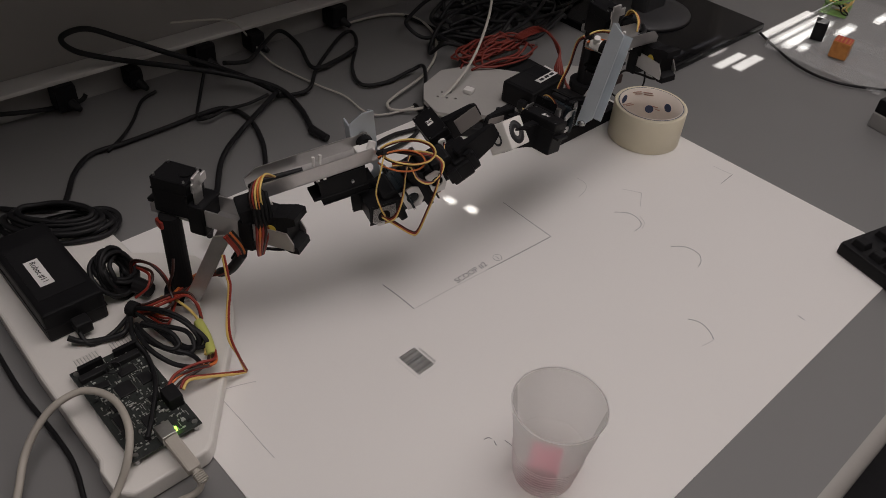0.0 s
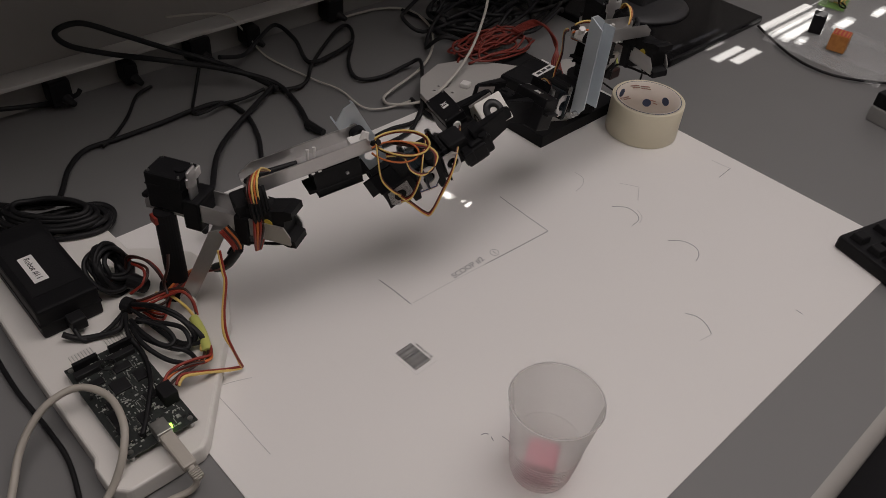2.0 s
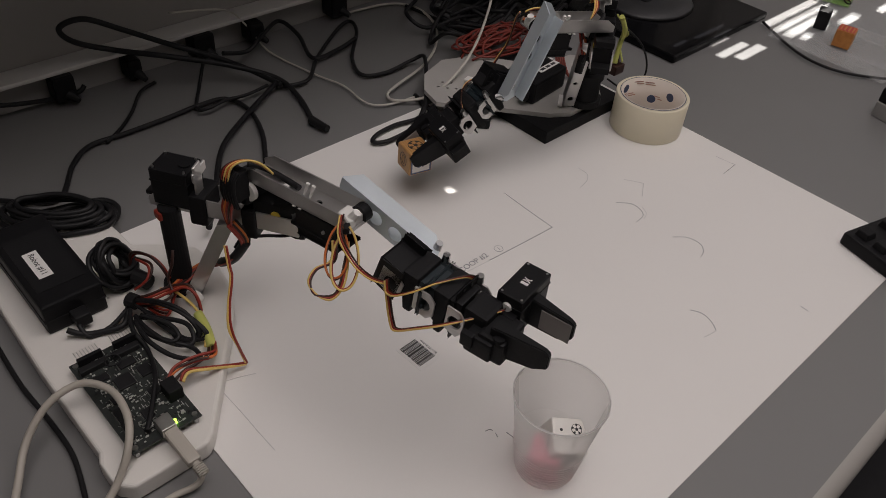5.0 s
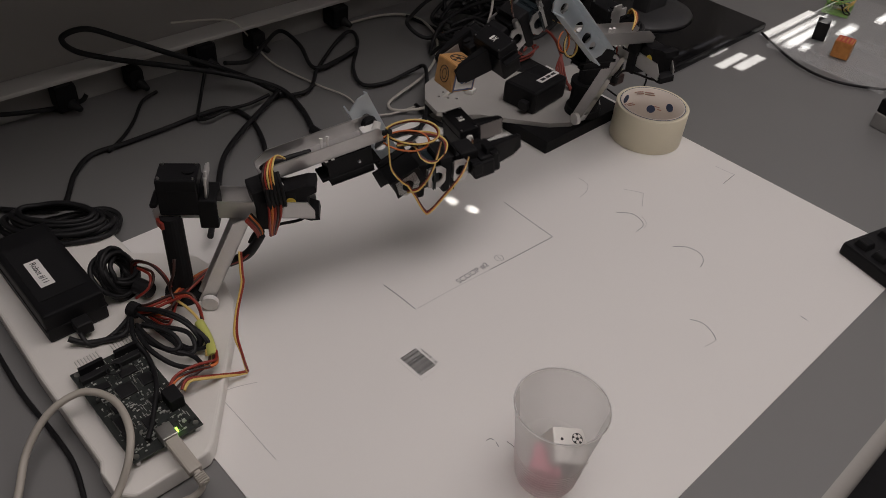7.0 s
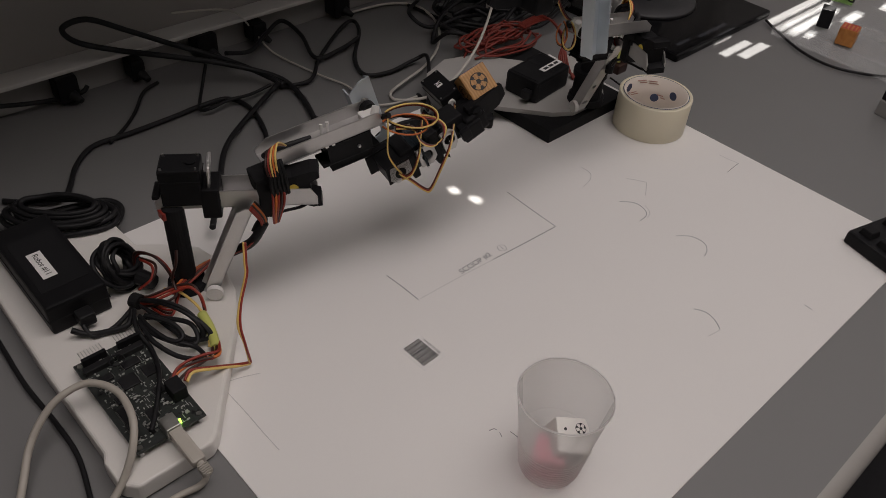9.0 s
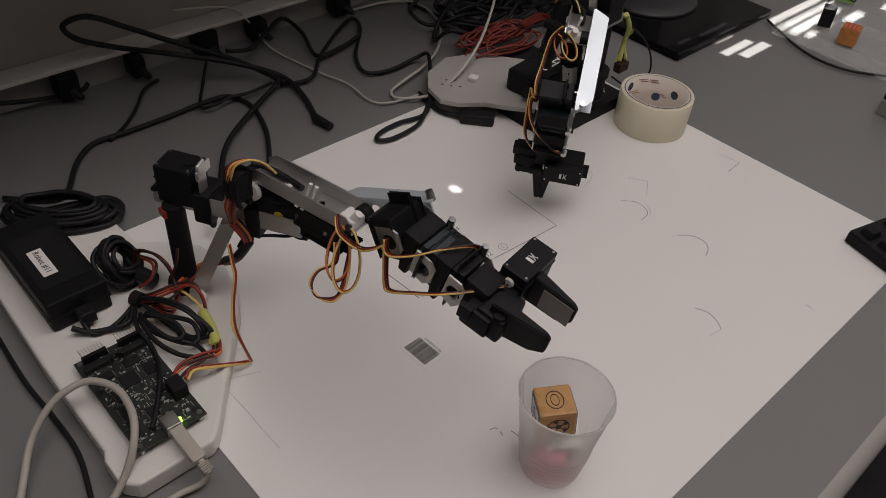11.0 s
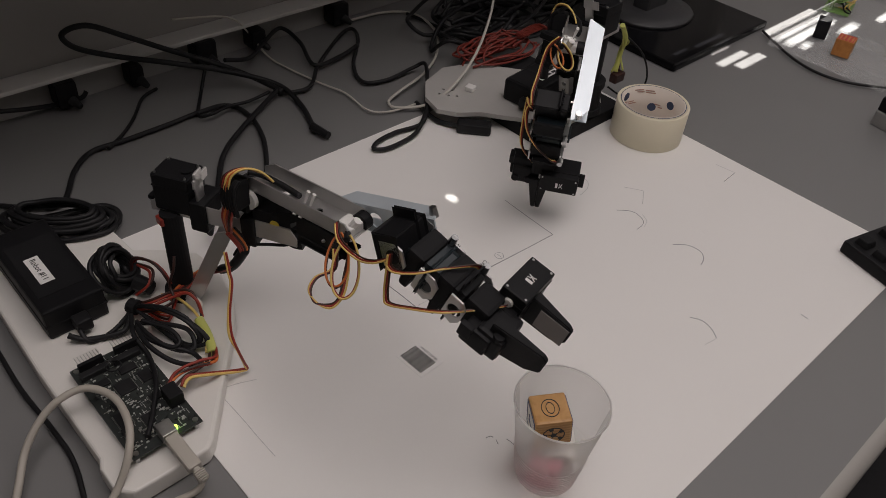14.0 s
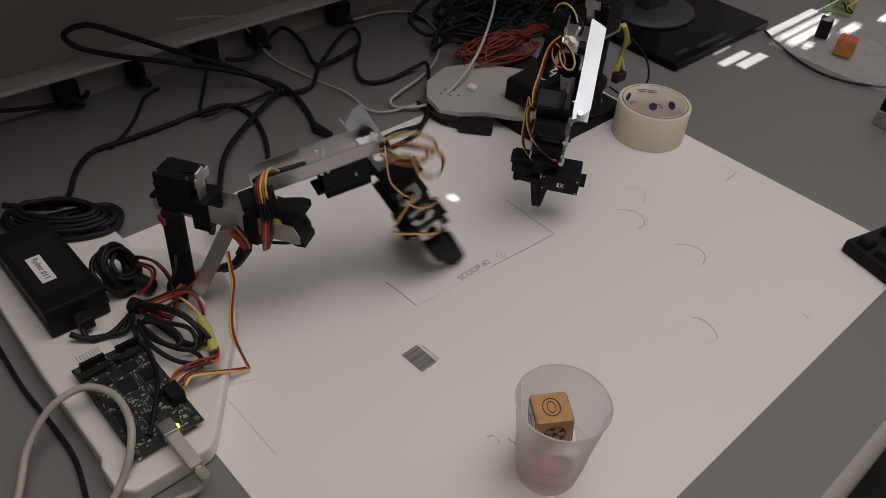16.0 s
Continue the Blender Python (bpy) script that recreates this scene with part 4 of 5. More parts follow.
    plate(bm, side, [(-0.006, 0, 0.0045), (0.010, 0.0, 0.0065), (0.030, 0.0, 0.0065), (l2 - 0.006, 0.0, 0.0055)], 0.0014, Matrix.Translation((0, 0.0195, 0)) @ up)
    plate(bm, [(-0.028, 0.0195), (l2 + 0.011, 0.0195), (l2 + 0.008, 0.026), (l2 - 0.002, 0.034), (-0.020, 0.034)], [], 0.0014, pose(0, 0, 0.0107))
    block(bm, -0.018, 0.0195, -0.011, l2 + 0.002, 0.034, -0.0096)
    f = L["fore"] = part("forearm", bm, ALU_REFLECT, root, "aluminium side channel of the forearm, pale reflection in its colour")
    bm = B()
    rod(bm, (0, 0.010, 0), (0, 0.0178, 0), 0.0075, seg=20)
    part("elbow_horn", bm, BLACK, f)
    bm = bracket(B(), l2, 0.0190, -0.0115, 0.0115)
    part("wrist_yoke", bm, ALU, f, "aluminium yoke with round holes")
    servo(f, pose(l2 - 0.004, 0.0, 0.002, 0, 90, 90) @ pose(0, 0, -0.002), "wrist_servo", mat=BLACK, l=0.030, w=0.020, h=0.034)
    bolt(f, (l2 + 0.006, 0.025, 0.010), (0, 0, 1), 0.0035, STEEL, "standoff", 0.008)

    ribbon(f, [(-0.004, -0.008, 0.010), (0.006, -0.018, 0.002), (l2 * 0.45, -0.022, -0.006), (l2 * 0.75, -0.024, -0.004), (l2 - 0.002, -0.0215, 0.0)])

    # wrist block
    bm = bracket(B(), 0.030, 0.0190, -0.012, 0.012, depth=0.018)
    bracket(bm, 0.056, 0.0175, -0.013, 0.012, depth=0.015)
    w = L["wrist"] = part("wrist", bm, ALU, root, "aluminium brackets of the wrist")
    servo(w, pose(0.020, 0.0, 0.0, 90, 0, 90), "roll_servo", "blue-black servo", SLATE, l=0.026, w=0.024, h=0.028)
    servo(w, pose(0.046, 0.0, -0.001, 0, 90, 0), "turn_servo", l=0.032, w=0.026, h=0.022)
    for c in ((0.006, -0.0165, -0.021, 0.021, 0.014, 0.0165), (0.034, -0.016, -0.023, 0.048, 0.015, 0.017), (0.058, -0.012, -0.012, 0.078, 0.012, 0.014)):
        bm = block(B(), *c, 0.003)
        for v in bm.verts:
            if v.co.z < -0.012:
                v.co.x = (v.co.x + (c[0] + c[3]) / 2) / 2 + 0.001
        part("joint_block", bm, MATTE, w)
    for x in (0.022, 0.052):
        bolt(w, (x, 0.016, 0.013), (0, 0, 1), 0.0034, STEEL, "standoff", 0.007)
    ribbon(w, [(-0.002, -0.0215, 0.004), (0.004, -0.025, -0.008), (0.012, -0.028, -0.026), (0.018, -0.029, -0.029), (0.034, -0.029, -0.014), (0.052, -0.026, 0.002), (0.068, -0.010, 0.009), (0.080, 0.006, 0.013)])
    ribbon(w, [(-0.002, -0.0215, -0.004), (0.008, -0.026, -0.001), (0.022, -0.022, 0.010), (0.034, -0.010, 0.019), (0.046, 0.006, 0.022), (0.050, 0.012, 0.018)])

    # gripper: a body across the wrist with its servo lying beside it
    bm = B()
    block(bm, -0.004, -0.033, -0.014, 0.018, 0.006, 0.003, 0.002)
    block(bm, 0.004, -0.030, -0.015, 0.026, 0.000, 0.006, 0.003)
    block(bm, -0.006, -0.035, -0.008, 0.004, -0.030, 0.004, 0.001)
    for y in (-0.026, -0.012):
        rod(bm, (0.020, y, 0.004), (0.020, y, 0.0080), 0.0042, 0.0040, 14)
    g = L["grip"] = part("gripper", bm, BLACK, root, "black gripper body")
    bm = B()
    block(bm, -0.001, 0.001, -0.014, 0.020, 0.041, 0.0195, 0.0014)
    block(bm, -0.0015, 0.0005, 0.010, 0.0205, 0.0415, 0.0112, 0.0003)
    block(bm, 0.001, -0.005, 0.004, 0.018, 0.047, 0.0065, 0.0006)
    rod(bm, (0.010, 0.011, -0.014), (0.010, 0.011, -0.018), 0.0055, 0.0055, 16)
    sv = part("gripper_servo", bm, BLACK, g, "black hobby servo")
    for x, y in ((0.0015, 0.0035), (0.0175, 0.0035), (0.0015, 0.0385), (0.0175, 0.0385)):
        bolt(sv, (x, y, 0.0192), (0, 0, 1), 0.0011, l=0.0006)
    for y0, y1 in ((0.018, 0.0205), (0.022, 0.0222), (0.0245, 0.0247)):
        part("mark", block(B(), 0.007, y0, 0.0194, 0.013, y1, 0.0197), LABEL, sv)
    for sx in (-1, 1):
        part("mark", block(B(), -0.0035, -0.0003, 0, 0.0035, 0.0003, 0.0003), LABEL, sv, at=pose(0.010, 0.0235, 0.0194, 0, 0, 30 * sx))
    bolt(g, (0.0085, 0.0012, 0.0094), (0, -1, 0), 0.0042, NYLON, "pivot", 0.002)
    tip = l3 - 0.072
    turn = Matrix.Rotation(radians(90), 4, "X")
    for name, k in (("upper_jaw", 1), ("lower_jaw", -1)):
        inner = -k * 0.0058
        bm = plate(B(), [(0.012, -0.0125), (tip - 0.010, -0.0115), (tip, -0.0050), (tip, 0.0085), (tip - 0.004, 0.0110), (0.012, 0.0135)], [], 0.0110, Matrix.Translation((0, 0.0052 if k > 0 else 0.0058, 0)) @ turn)
        for v in bm.verts:
            if v.co.x > tip - 0.012 and abs(v.co.y - inner) > 0.002:
                v.co.y = inner + k * 0.0046
        bmesh.ops.bevel(bm, geom=[e for e in bm.edges if len(e.link_faces) == 2 and e.calc_face_angle() > 0.5], offset=0.0008, segments=2, affect="EDGES")
        j = L[name] = part(name, bm, BLACK, g, "black gripper jaw")
        part("pad", block(B(), tip - 0.026, inner - 0.0006, -0.0095, tip - 0.0015, inner + 0.0006, 0.0085, 0.0004), PAD, j, "grey rubber pad")
    return root, L


def links(c, q, roll=0.0):
    """The poses of the links, in the robot's space, for one row of joint angles."""
    d1, z1, a1, l1, l2, l3 = c
    swing, head, elbow, wrist = q[:4]
    sx, sy = d1 * math.cos(radians(swing)), d1 * math.sin(radians(swing))
    # the upright joint of the near arm leans, so its upper arm dips as it turns outward
    lean = 8.0 * min(1.0, max(0.0, (-head - 15.0) / 60.0)) if c is ARM_NEAR else 0.0
    up = axes(sx, sy, z1 + l1 * (math.sin(radians(a1)) - math.sin(radians(a1 - lean))), head, a1 - lean)
    e = up @ Vector((l1, 0, 0))
    fo = axes(*e, head, elbow)
    wr = axes(*(fo @ Vector((l2, 0, 0))), head, wrist)
    gr = wr @ pose(0.072, 0.010 if c is ARM_NEAR else -0.002, 0.002, 0, -5, 0) @ Matrix.Rotation(radians(roll), 4, "X")
    # the loops hang down while the arm is stretched and lie over the forearm while it is folded
    fold = radians(92 * min(1.0, max(0.0, (-elbow - 28.0) / 34.0)))
    down, side = Vector((-0.52, -0.52, -0.68)), Vector((0.73, -0.68, 0.0))
    lx = (down * math.cos(fold) + side * math.sin(fold)).normalized()
    lz = side.cross(down).normalized() * -1.0
    lo = Matrix((lx, lz.cross(lx), lz)).transposed().to_4x4()
    lo.translation = up @ Vector((l1 + 0.004, -0.008, 0.004))
    return {"swing": axes(0, 0, 0, swing), "upper": up, "fore": fo, "wrist": wr, "grip": gr, "loops": lo}


def angles(table, t):
    """Joint angles at t, eased from row to row."""
    for a, b in zip(table, table[1:]):
        if a[0] <= t <= b[0]:
            k = (t - a[0]) / (b[0] - a[0])
            return [p + (n - p) * k for p, n in zip(a[1:], b[1:])]
    return list(table[-1][1:])


# seconds, then the swing, heading, elbow and wrist in degrees, and the jaws' half opening in millimetres
ARM_NEAR = (0.0675, 0.1463, 9.46, 0.1113, 0.0568, 0.1268)
NEAR_ROWS = [
    (0.0, -61.9, -18.2, -83.6, 25.6, 22.0),
    (0.5, -62.3, -18.8, -80.5, 26.5, 22.0),
    (0.7, -62.3, -18.8, -80.5, 26.5, 21.0),
    (1.0, -60.8, -15.0, -60.5, 22.0, 20.0),
    (1.5, -60.6, -15.4, -59.8, 21.0, 20.0),
    (2.0, -60.9, -15.4, -61.5, 21.0, 20.0),
    (2.5, -62.0, -15.5, -66.9, 26.3, 20.0),
    (3.0, -61.2, -24.6, -60.6, 23.6, 20.0),
    (3.3, -56.2, -47.5, -31.0, 8.0, 20.0),
    (3.5, -56.9, -69.2, -20.0, 1.7, 20.0),
    (4.0, -58.4, -79.1, -16.5, -5.9, 21.0),
    (4.2, -58.4, -79.1, -16.5, -5.9, 21.0),
    (6.3, -57.0, -78.0, -18.0, -5.0, 21.0),
    (6.5, -51.3, -64.9, -23.0, -7.2, 21.0),
    (7.0, -38.2, -15.8, -64.4, 2.2, 21.5),
    (7.5, -39.2, -11.7, -67.5, 18.0, 22.0),
    (8.0, -38.9, -11.1, -68.9, 22.1, 22.0),
    (8.5, -38.4, -11.3, -69.0, 24.1, 20.0),
    (9.0, -34.9, -12.7, -71.8, 22.4, 20.0),
    (9.2, -37.1, -18.0, -64.6, 25.8, 20.0),
    (9.6, -38.0, -14.0, -66.0, 22.0, 20.0),
    (10.3, -56.0, -70.0, 0.0, 5.0, 20.0),
    (10.7, -59.6, -80.0, 22.0, 0.0, 20.0),
    (11.0, -59.6, -80.0, 24.0, -15.0, 21.0),
    (11.3, -59.6, -80.0, 25.0, 12.0, 21.0),
    (11.5, -59.6, -80.5, 25.6, 22.0, 21.0),
    (11.7, -59.7, -80.4, 25.0, 27.0, 21.0),
    (12.0, -59.8, -79.9, 23.2, -11.7, 21.0),
    (12.5, -60.1, -79.8, 23.0, -5.2, 21.0),
    (13.0, -59.7, -80.6, 23.0, 59.5, 21.0),
    (13.5, -59.8, -80.5, 21.4, 36.5, 21.0),
    (14.0, -60.4, -78.4, 16.3, -20.5, 21.0),
    (14.5, -59.6, -80.3, 26.0, 18.0, 21.0),
    (15.0, -59.9, -80.2, 21.2, 66.0, 21.0),
    (15.5, -58.6, -69.4, 10.2, 3.8, 21.0),
    (16.0, -59.4, -16.0, -61.0, -62.5, 21.0),
]
ARM_FAR = (0.0691, 0.1674, 9.5, 0.1089, 0.0716, 0.1278)
FAR_ROWS = [
    (0.0, -100.6, 184.3, -72.2, 5.8, 19.0),
    (1.0, -103.0, 181.0, -80.0, 10.0, 20.2),
    (2.0, -104.9, 178.9, -88.0, 11.7, 23.5),
    (3.0, -105.4, 178.3, -84.7, 12.3, 22.7),
    (3.5, -101.4, 183.5, -80.9, -10.0, 22.4),
    (4.0, -135.7, 165.8, -78.3, -21.1, 22.0),
    (4.2, -145.7, 167.3, -61.7, -23.0, 22.0),
    (4.6, -142.0, 167.0, -68.0, -36.0, 20.5),
    (5.0, -142.0, 167.0, -66.0, -34.0, 19.0),
    (5.6, -125.0, 170.0, 0.0, -45.0, 19.0),
    (6.3, -116.0, 172.0, 36.0, -44.0, 19.0),
    (6.5, -112.6, 173.0, 42.0, -45.4, 19.0),
    (7.0, -103.2, 172.3, 45.3, -26.8, 19.0),
    (8.0, -103.9, 172.4, 54.1, -33.8, 19.0),
    (8.5, -112.6, 174.8, 71.7, -11.3, 22.9),
    (9.0, -112.3, 175.9, 79.5, -4.5, 17.3),
    (9.4, -113.0, 178.0, 75.0, 0.0, 12.7),
    (10.2, -150.0, 205.0, -40.0, -10.0, 6.0),
    (10.7, -175.0, 214.5, -36.0, -101.0, 6.0),
    (11.3, -175.0, 214.5, -36.0, -101.0, 6.0),
    (12.5, -175.0, 214.5, -36.0, -101.0, 6.0),
    (16.0, -175.0, 214.5, -36.0, -101.0, 6.0),
]
near, near_links = robot("aluminium robot arm with black servos on a white plate", (0.2266, 0.5366), 0.020, ARM_NEAR[:2], *ARM_NEAR[2:], False)
far, far_links = robot("aluminium robot arm with black servos on a black box", (0.7753, 0.5136), 0.025, ARM_FAR[:2], *ARM_FAR[2:], True)

# ---- what the near arm stands on ----
base = thing("mounting_plate", plate(B(), [(0.082, 0.366), (0.142, 0.366), (0.150, 0.372), (0.232, 0.474), (0.246, 0.50), (0.256, 0.54), (0.250, 0.575), (0.225, 0.60), (0.205, 0.615), (0.202, 0.676), (0.0785, 0.676), (0.0745, 0.52), (0.0755, 0.41), (0.072, 0.402), (0.072, 0.378)], [], 0.0185, pose(0, 0, 0.0012)), ACETAL, "thick white plastic plate under a robot arm", "plate")
bev = base.modifiers.new("round", "BEVEL")
bev.width, bev.segments, bev.limit_method = 0.003, 3, "ANGLE"
BZ = 0.0198
coil = holder("cable", "loosely coiled black power cord behind the power supply", "cord")
random.seed(21)
for i in range(6):
    a, b = 1.0 - 0.07 * i + random.uniform(-0.03, 0.03), 1.0 - 0.10 * i + random.uniform(-0.04, 0.04)
    dx, dy = random.uniform(-0.004, 0.004), random.uniform(-0.003, 0.003)
    ring_points = []
    for k in range(12):
        u, v = a * math.cos(k * math.tau / 12), b * math.sin(k * math.tau / 12)
        ring_points.append((0.1646 + dx + 0.0445 * u + 0.0115 * v, 0.694 + dy - 0.0344 * u + 0.0265 * v, 0.0222 + 0.003 * i + random.uniform(-0.001, 0.002)))
    part("turn", hose(B(), ring_points, 0.0029, 8, 3, True), RUBBER, coil)

supply = holder("power_supply", "black power supply brick with a white label, on the white plate", "power supply", "power supplies", at=pose(0.0965, 0.546, BZ))
bm = B()
block(bm, 0, 0, 0, 0.053, 0.125, 0.031, 0.003)
part("case", bm, BLACK, supply)
part("lid_edge", block(B(), -0.0006, -0.0006, 0.014, 0.0536, 0.1256, 0.0155, 0.0004), MATTE, supply)
part("inset", block(B(), 0.006, 0.02, 0.031, 0.047, 0.10, 0.0314), MATTE, supply)
tag = part("label", block(B(), 0.014, 0.036, 0.0314, 0.0265, 0.075, 0.0317), LABEL, supply, "white printed label")
lettering("print", "Robot #11", 0.0075, INK, tag, pose(0.0203, 0.0555, 0.0319, 0, 0, -90))
part("plug", block(B(), 0.020, -0.014, 0.006, 0.034, 0.0, 0.018, 0.002), RUBBER, supply)

board = holder("circuit_board", "dark circuit board with chips, pin headers and a green lamp", "circuit board", at=pose(0.0925, 0.3855, BZ + 0.007))
part("board", block(B(), 0, 0, 0, 0.057, 0.110, 0.0016), BOARD_GREEN, board)
for x, y in ((0.004, 0.004), (0.053, 0.004), (0.004, 0.106), (0.053, 0.106)):
    part("standoff", rod(B(), (x, y, -0.007), (x, y, 0.0), 0.0022, seg=10), STEEL, board)
    part("screw", rod(B(), (x, y, 0.0016), (x, y, 0.0028), 0.0022, seg=10), SOLDER, board)
random.seed(7)
chips = [(0.020, 0.060, 0.014, 0.014), (0.006, 0.030, 0.010, 0.016), (0.036, 0.040, 0.010, 0.008), (0.008, 0.078, 0.012, 0.007), (0.030, 0.080, 0.014, 0.008), (0.022, 0.022, 0.008, 0.010), (0.040, 0.062, 0.010, 0.012), (0.010, 0.050, 0.006, 0.008)]
for x, y, w, d in chips:
    c = part("chip", block(B(), x, y, 0.0016, x + w, y + d, 0.0034, 0.0003), CHIP, board)
    bm = B()
    for i in range(int(d / 0.0016)):
        block(bm, x - 0.0010, y + 0.0006 + i * 0.0016, 0.0016, x, y + 0.0013 + i * 0.0016, 0.0022)
        block(bm, x + w, y + 0.0006 + i * 0.0016, 0.0016, x + w + 0.0010, y + 0.0013 + i * 0.0016, 0.0022)
    part("pins", bm, SOLDER, c)
placed = 0
while placed < 230:
    x, y = random.uniform(0.003, 0.054), random.uniform(0.004, 0.106)
    if any(a - 0.002 < x < a + w + 0.002 and b - 0.002 < y < b + d + 0.002 for a, b, w, d in chips):
        continue
    w, d = random.choice(((0.0016, 0.0008), (0.0008, 0.0016), (0.0024, 0.0013), (0.0012, 0.0012)))
    part("component", block(B(), x, y, 0.0016, x + w, y + d, 0.0024), random.choice((BOARD_PALE, CHIP, SOLDER, BOARD_PALE)), board)
    placed += 1
bm = B()
for i in range(150):
    x, y = random.uniform(0.002, 0.054), random.uniform(0.004, 0.104)
    w, d = random.choice(((0.0030, 0.0004), (0.0004, 0.0030), (0.0014, 0.0005), (0.0045, 0.0004), (0.0004, 0.0055)))
    block(bm, x, y, 0.0016, min(x + w, 0.0565), min(y + d, 0.109), 0.0017)
part("silkscreen_print", bm, BOARD_PALE, board, "pale printed marks")
for x0, n in ((0.006, 8), (0.036, 8)):
    h = part("pin_header", block(B(), x0, 0.103, 0.0016, x0 + n * 0.00254, 0.1065, 0.009, 0.0004), BLACK, board)
    for i in range(n):
        x = x0 + 0.0013 + i * 0.00254
        part("pin", hose(B(), [(x, 0.106, 0.0075), (x, 0.109, 0.0080), (x, 0.115, 0.0080)], 0.0004, 4, 2), SOLDER, h)
for x0, y0, x1, y1 in ((0.003, 0.092, 0.026, 0.098), (0.030, 0.092, 0.053, 0.098), (0.004, 0.012, 0.008, 0.027)):
    part("socket", block(B(), x0, y0, 0.0016, x1, y1, 0.007, 0.0005), CHIP, board)
bm = B()
hose(bm, [(0.028 + 0.006 * math.cos(a * math.tau / 8), 0.088 + 0.006 * math.sin(a * math.tau / 8), 0.0085) for a in range(8)], 0.0007, 6, 3, True)
part("jumper_loop", bm, RUBBER, board)
part("wire_socket", block(B(), 0.044, 0.024, 0.0016, 0.056, 0.040, 0.014, 0.001), MATTE, board)
part("lamp", rod(B(), (0.038, 0.006, 0.0016), (0.038, 0.006, 0.0055), 0.0014, 0.0011, 12), LED_GREEN, board, "glowing green lamp")
part("usb_socket", block(B(), 0.024, -0.002, 0.0016, 0.036, 0.012, 0.011, 0.0006), SOLDER, board)

usb = thing("usb_plug", block(B(), -0.0055, -0.034, -0.004, 0.0055, 0.0, 0.004, 0.002), BEIGE, "beige usb plug in the circuit board", "plug", at=pose(0.1225, 0.384, BZ + 0.0132, 8, 0, 2))
for i in range(5):
    part("rib", block(B(), -0.0042, -0.038 - i * 0.0018, -0.003, 0.0042, -0.0368 - i * 0.0018, 0.003, 0.0008), BEIGE, usb)
part("lead_end", rod(B(), (0, -0.034, 0), (0, -0.046, -0.001), 0.0028, 0.0024, 12), BEIGE, usb)
part("nose", block(B(), -0.004, 0.0, -0.003, 0.004, 0.005, 0.003), SOLDER, usb)

# ---- what the far arm stands on ----
bbox = holder("black_box", "flat black box under the far robot arm", "box")
bm = B()
block(bm, 0.688, 0.500, 0.0012, 0.838, 0.68, 0.0185, 0.0012)
part("case", bm, MATTE, bbox)
thing("mounting_plate", plate(B(), [(0.620, 0.628), (0.634, 0.607), (0.660, 0.590), (0.678, 0.566), (0.716, 0.522), (0.741, 0.507), (0.800, 0.507), (0.810, 0.515), (0.884, 0.584), (0.86, 0.61), (0.80, 0.62), (0.745, 0.69), (0.70, 0.705), (0.655, 0.69), (0.628, 0.66)], [(0.655, 0.645, 0.002), (0.663, 0.637, 0.002), (0.668, 0.652, 0.002), (0.648, 0.655, 0.002), (0.660, 0.66, 0.002)], 0.006, pose(0, 0, 0.0187)), GREY_PLATE, "worn grey-white plastic plate under the far robot arm", "plate")
supply2 = holder("power_supply", "black power supply brick with pale label on the worn plate", "power supply", "power supplies", at=pose(0.712, 0.548, 0.0249, 0, 0, 6))
bm = B()
block(bm, 0, 0, 0, 0.072, 0.050, 0.030, 0.004)
part("case", bm, BLACK, supply2)
part("inset", block(B(), 0.004, 0.004, 0.030, 0.040, 0.046, 0.0305, 0.0002), MATTE, supply2)
tag = part("label", block(B(), 0.030, 0.012, 0.0306, 0.070, 0.021, 0.0310), LABEL, supply2, "pale printed label")
for i in range(3):
    part("print_bar", block(B(), 0.035 + i * 0.011, 0.0145, 0.0310, 0.043 + i * 0.011, 0.0185, 0.0312), INK, tag)
part("plug", block(B(), -0.010, 0.006, 0.006, 0.0, 0.018, 0.018, 0.002), RUBBER, supply2)
sleeved = holder("sleeved_lead", "yellow-green and maroon servo leads behind the far arm", "lead", at=pose(0.80, 0.45, 0.0))
for i in range(4):
    d = i * 0.0034
    part("lead", hose(B(), [(0.040 + d, 0.078 - d, 0.052 + d * 0.4), (0.050 + d * 0.6, 0.077 + d * 0.5, 0.078), (0.042 + d * 1.4, 0.073, 0.104 - d), (0.030, 0.068 + d, 0.124)], 0.0034 if i == 1 else 0.0013, 8), (YELLOW_SLEEVE, YELLOW_SLEEVE, WIRES["wire_brown"], YELLOW_SLEEVE)[i], sleeved)
part("connector", block(B(), 0.036, 0.066, 0.040, 0.056, 0.077, 0.053, 0.002), WIRES["wire_brown"], sleeved, "maroon lead connector")
thing("servo_lead", hose(B(), [(0.842, 0.530, 0.110), (0.868, 0.505, 0.080), (0.880, 0.497, 0.040), (0.868, 0.510, 0.012), (0.850, 0.535, 0.024)], 0.0013), RUBBER, "thin black lead hanging behind the far arm", "lead")
tab = thing("square_tab", block(B(), -0.006, -0.006, 0, 0.006, 0.006, 0.006, 0.0015), NYLON, "small white plastic tab on the worn plate", "tab", at=pose(0.688, 0.638, 0.0249, 0, 0, 20))

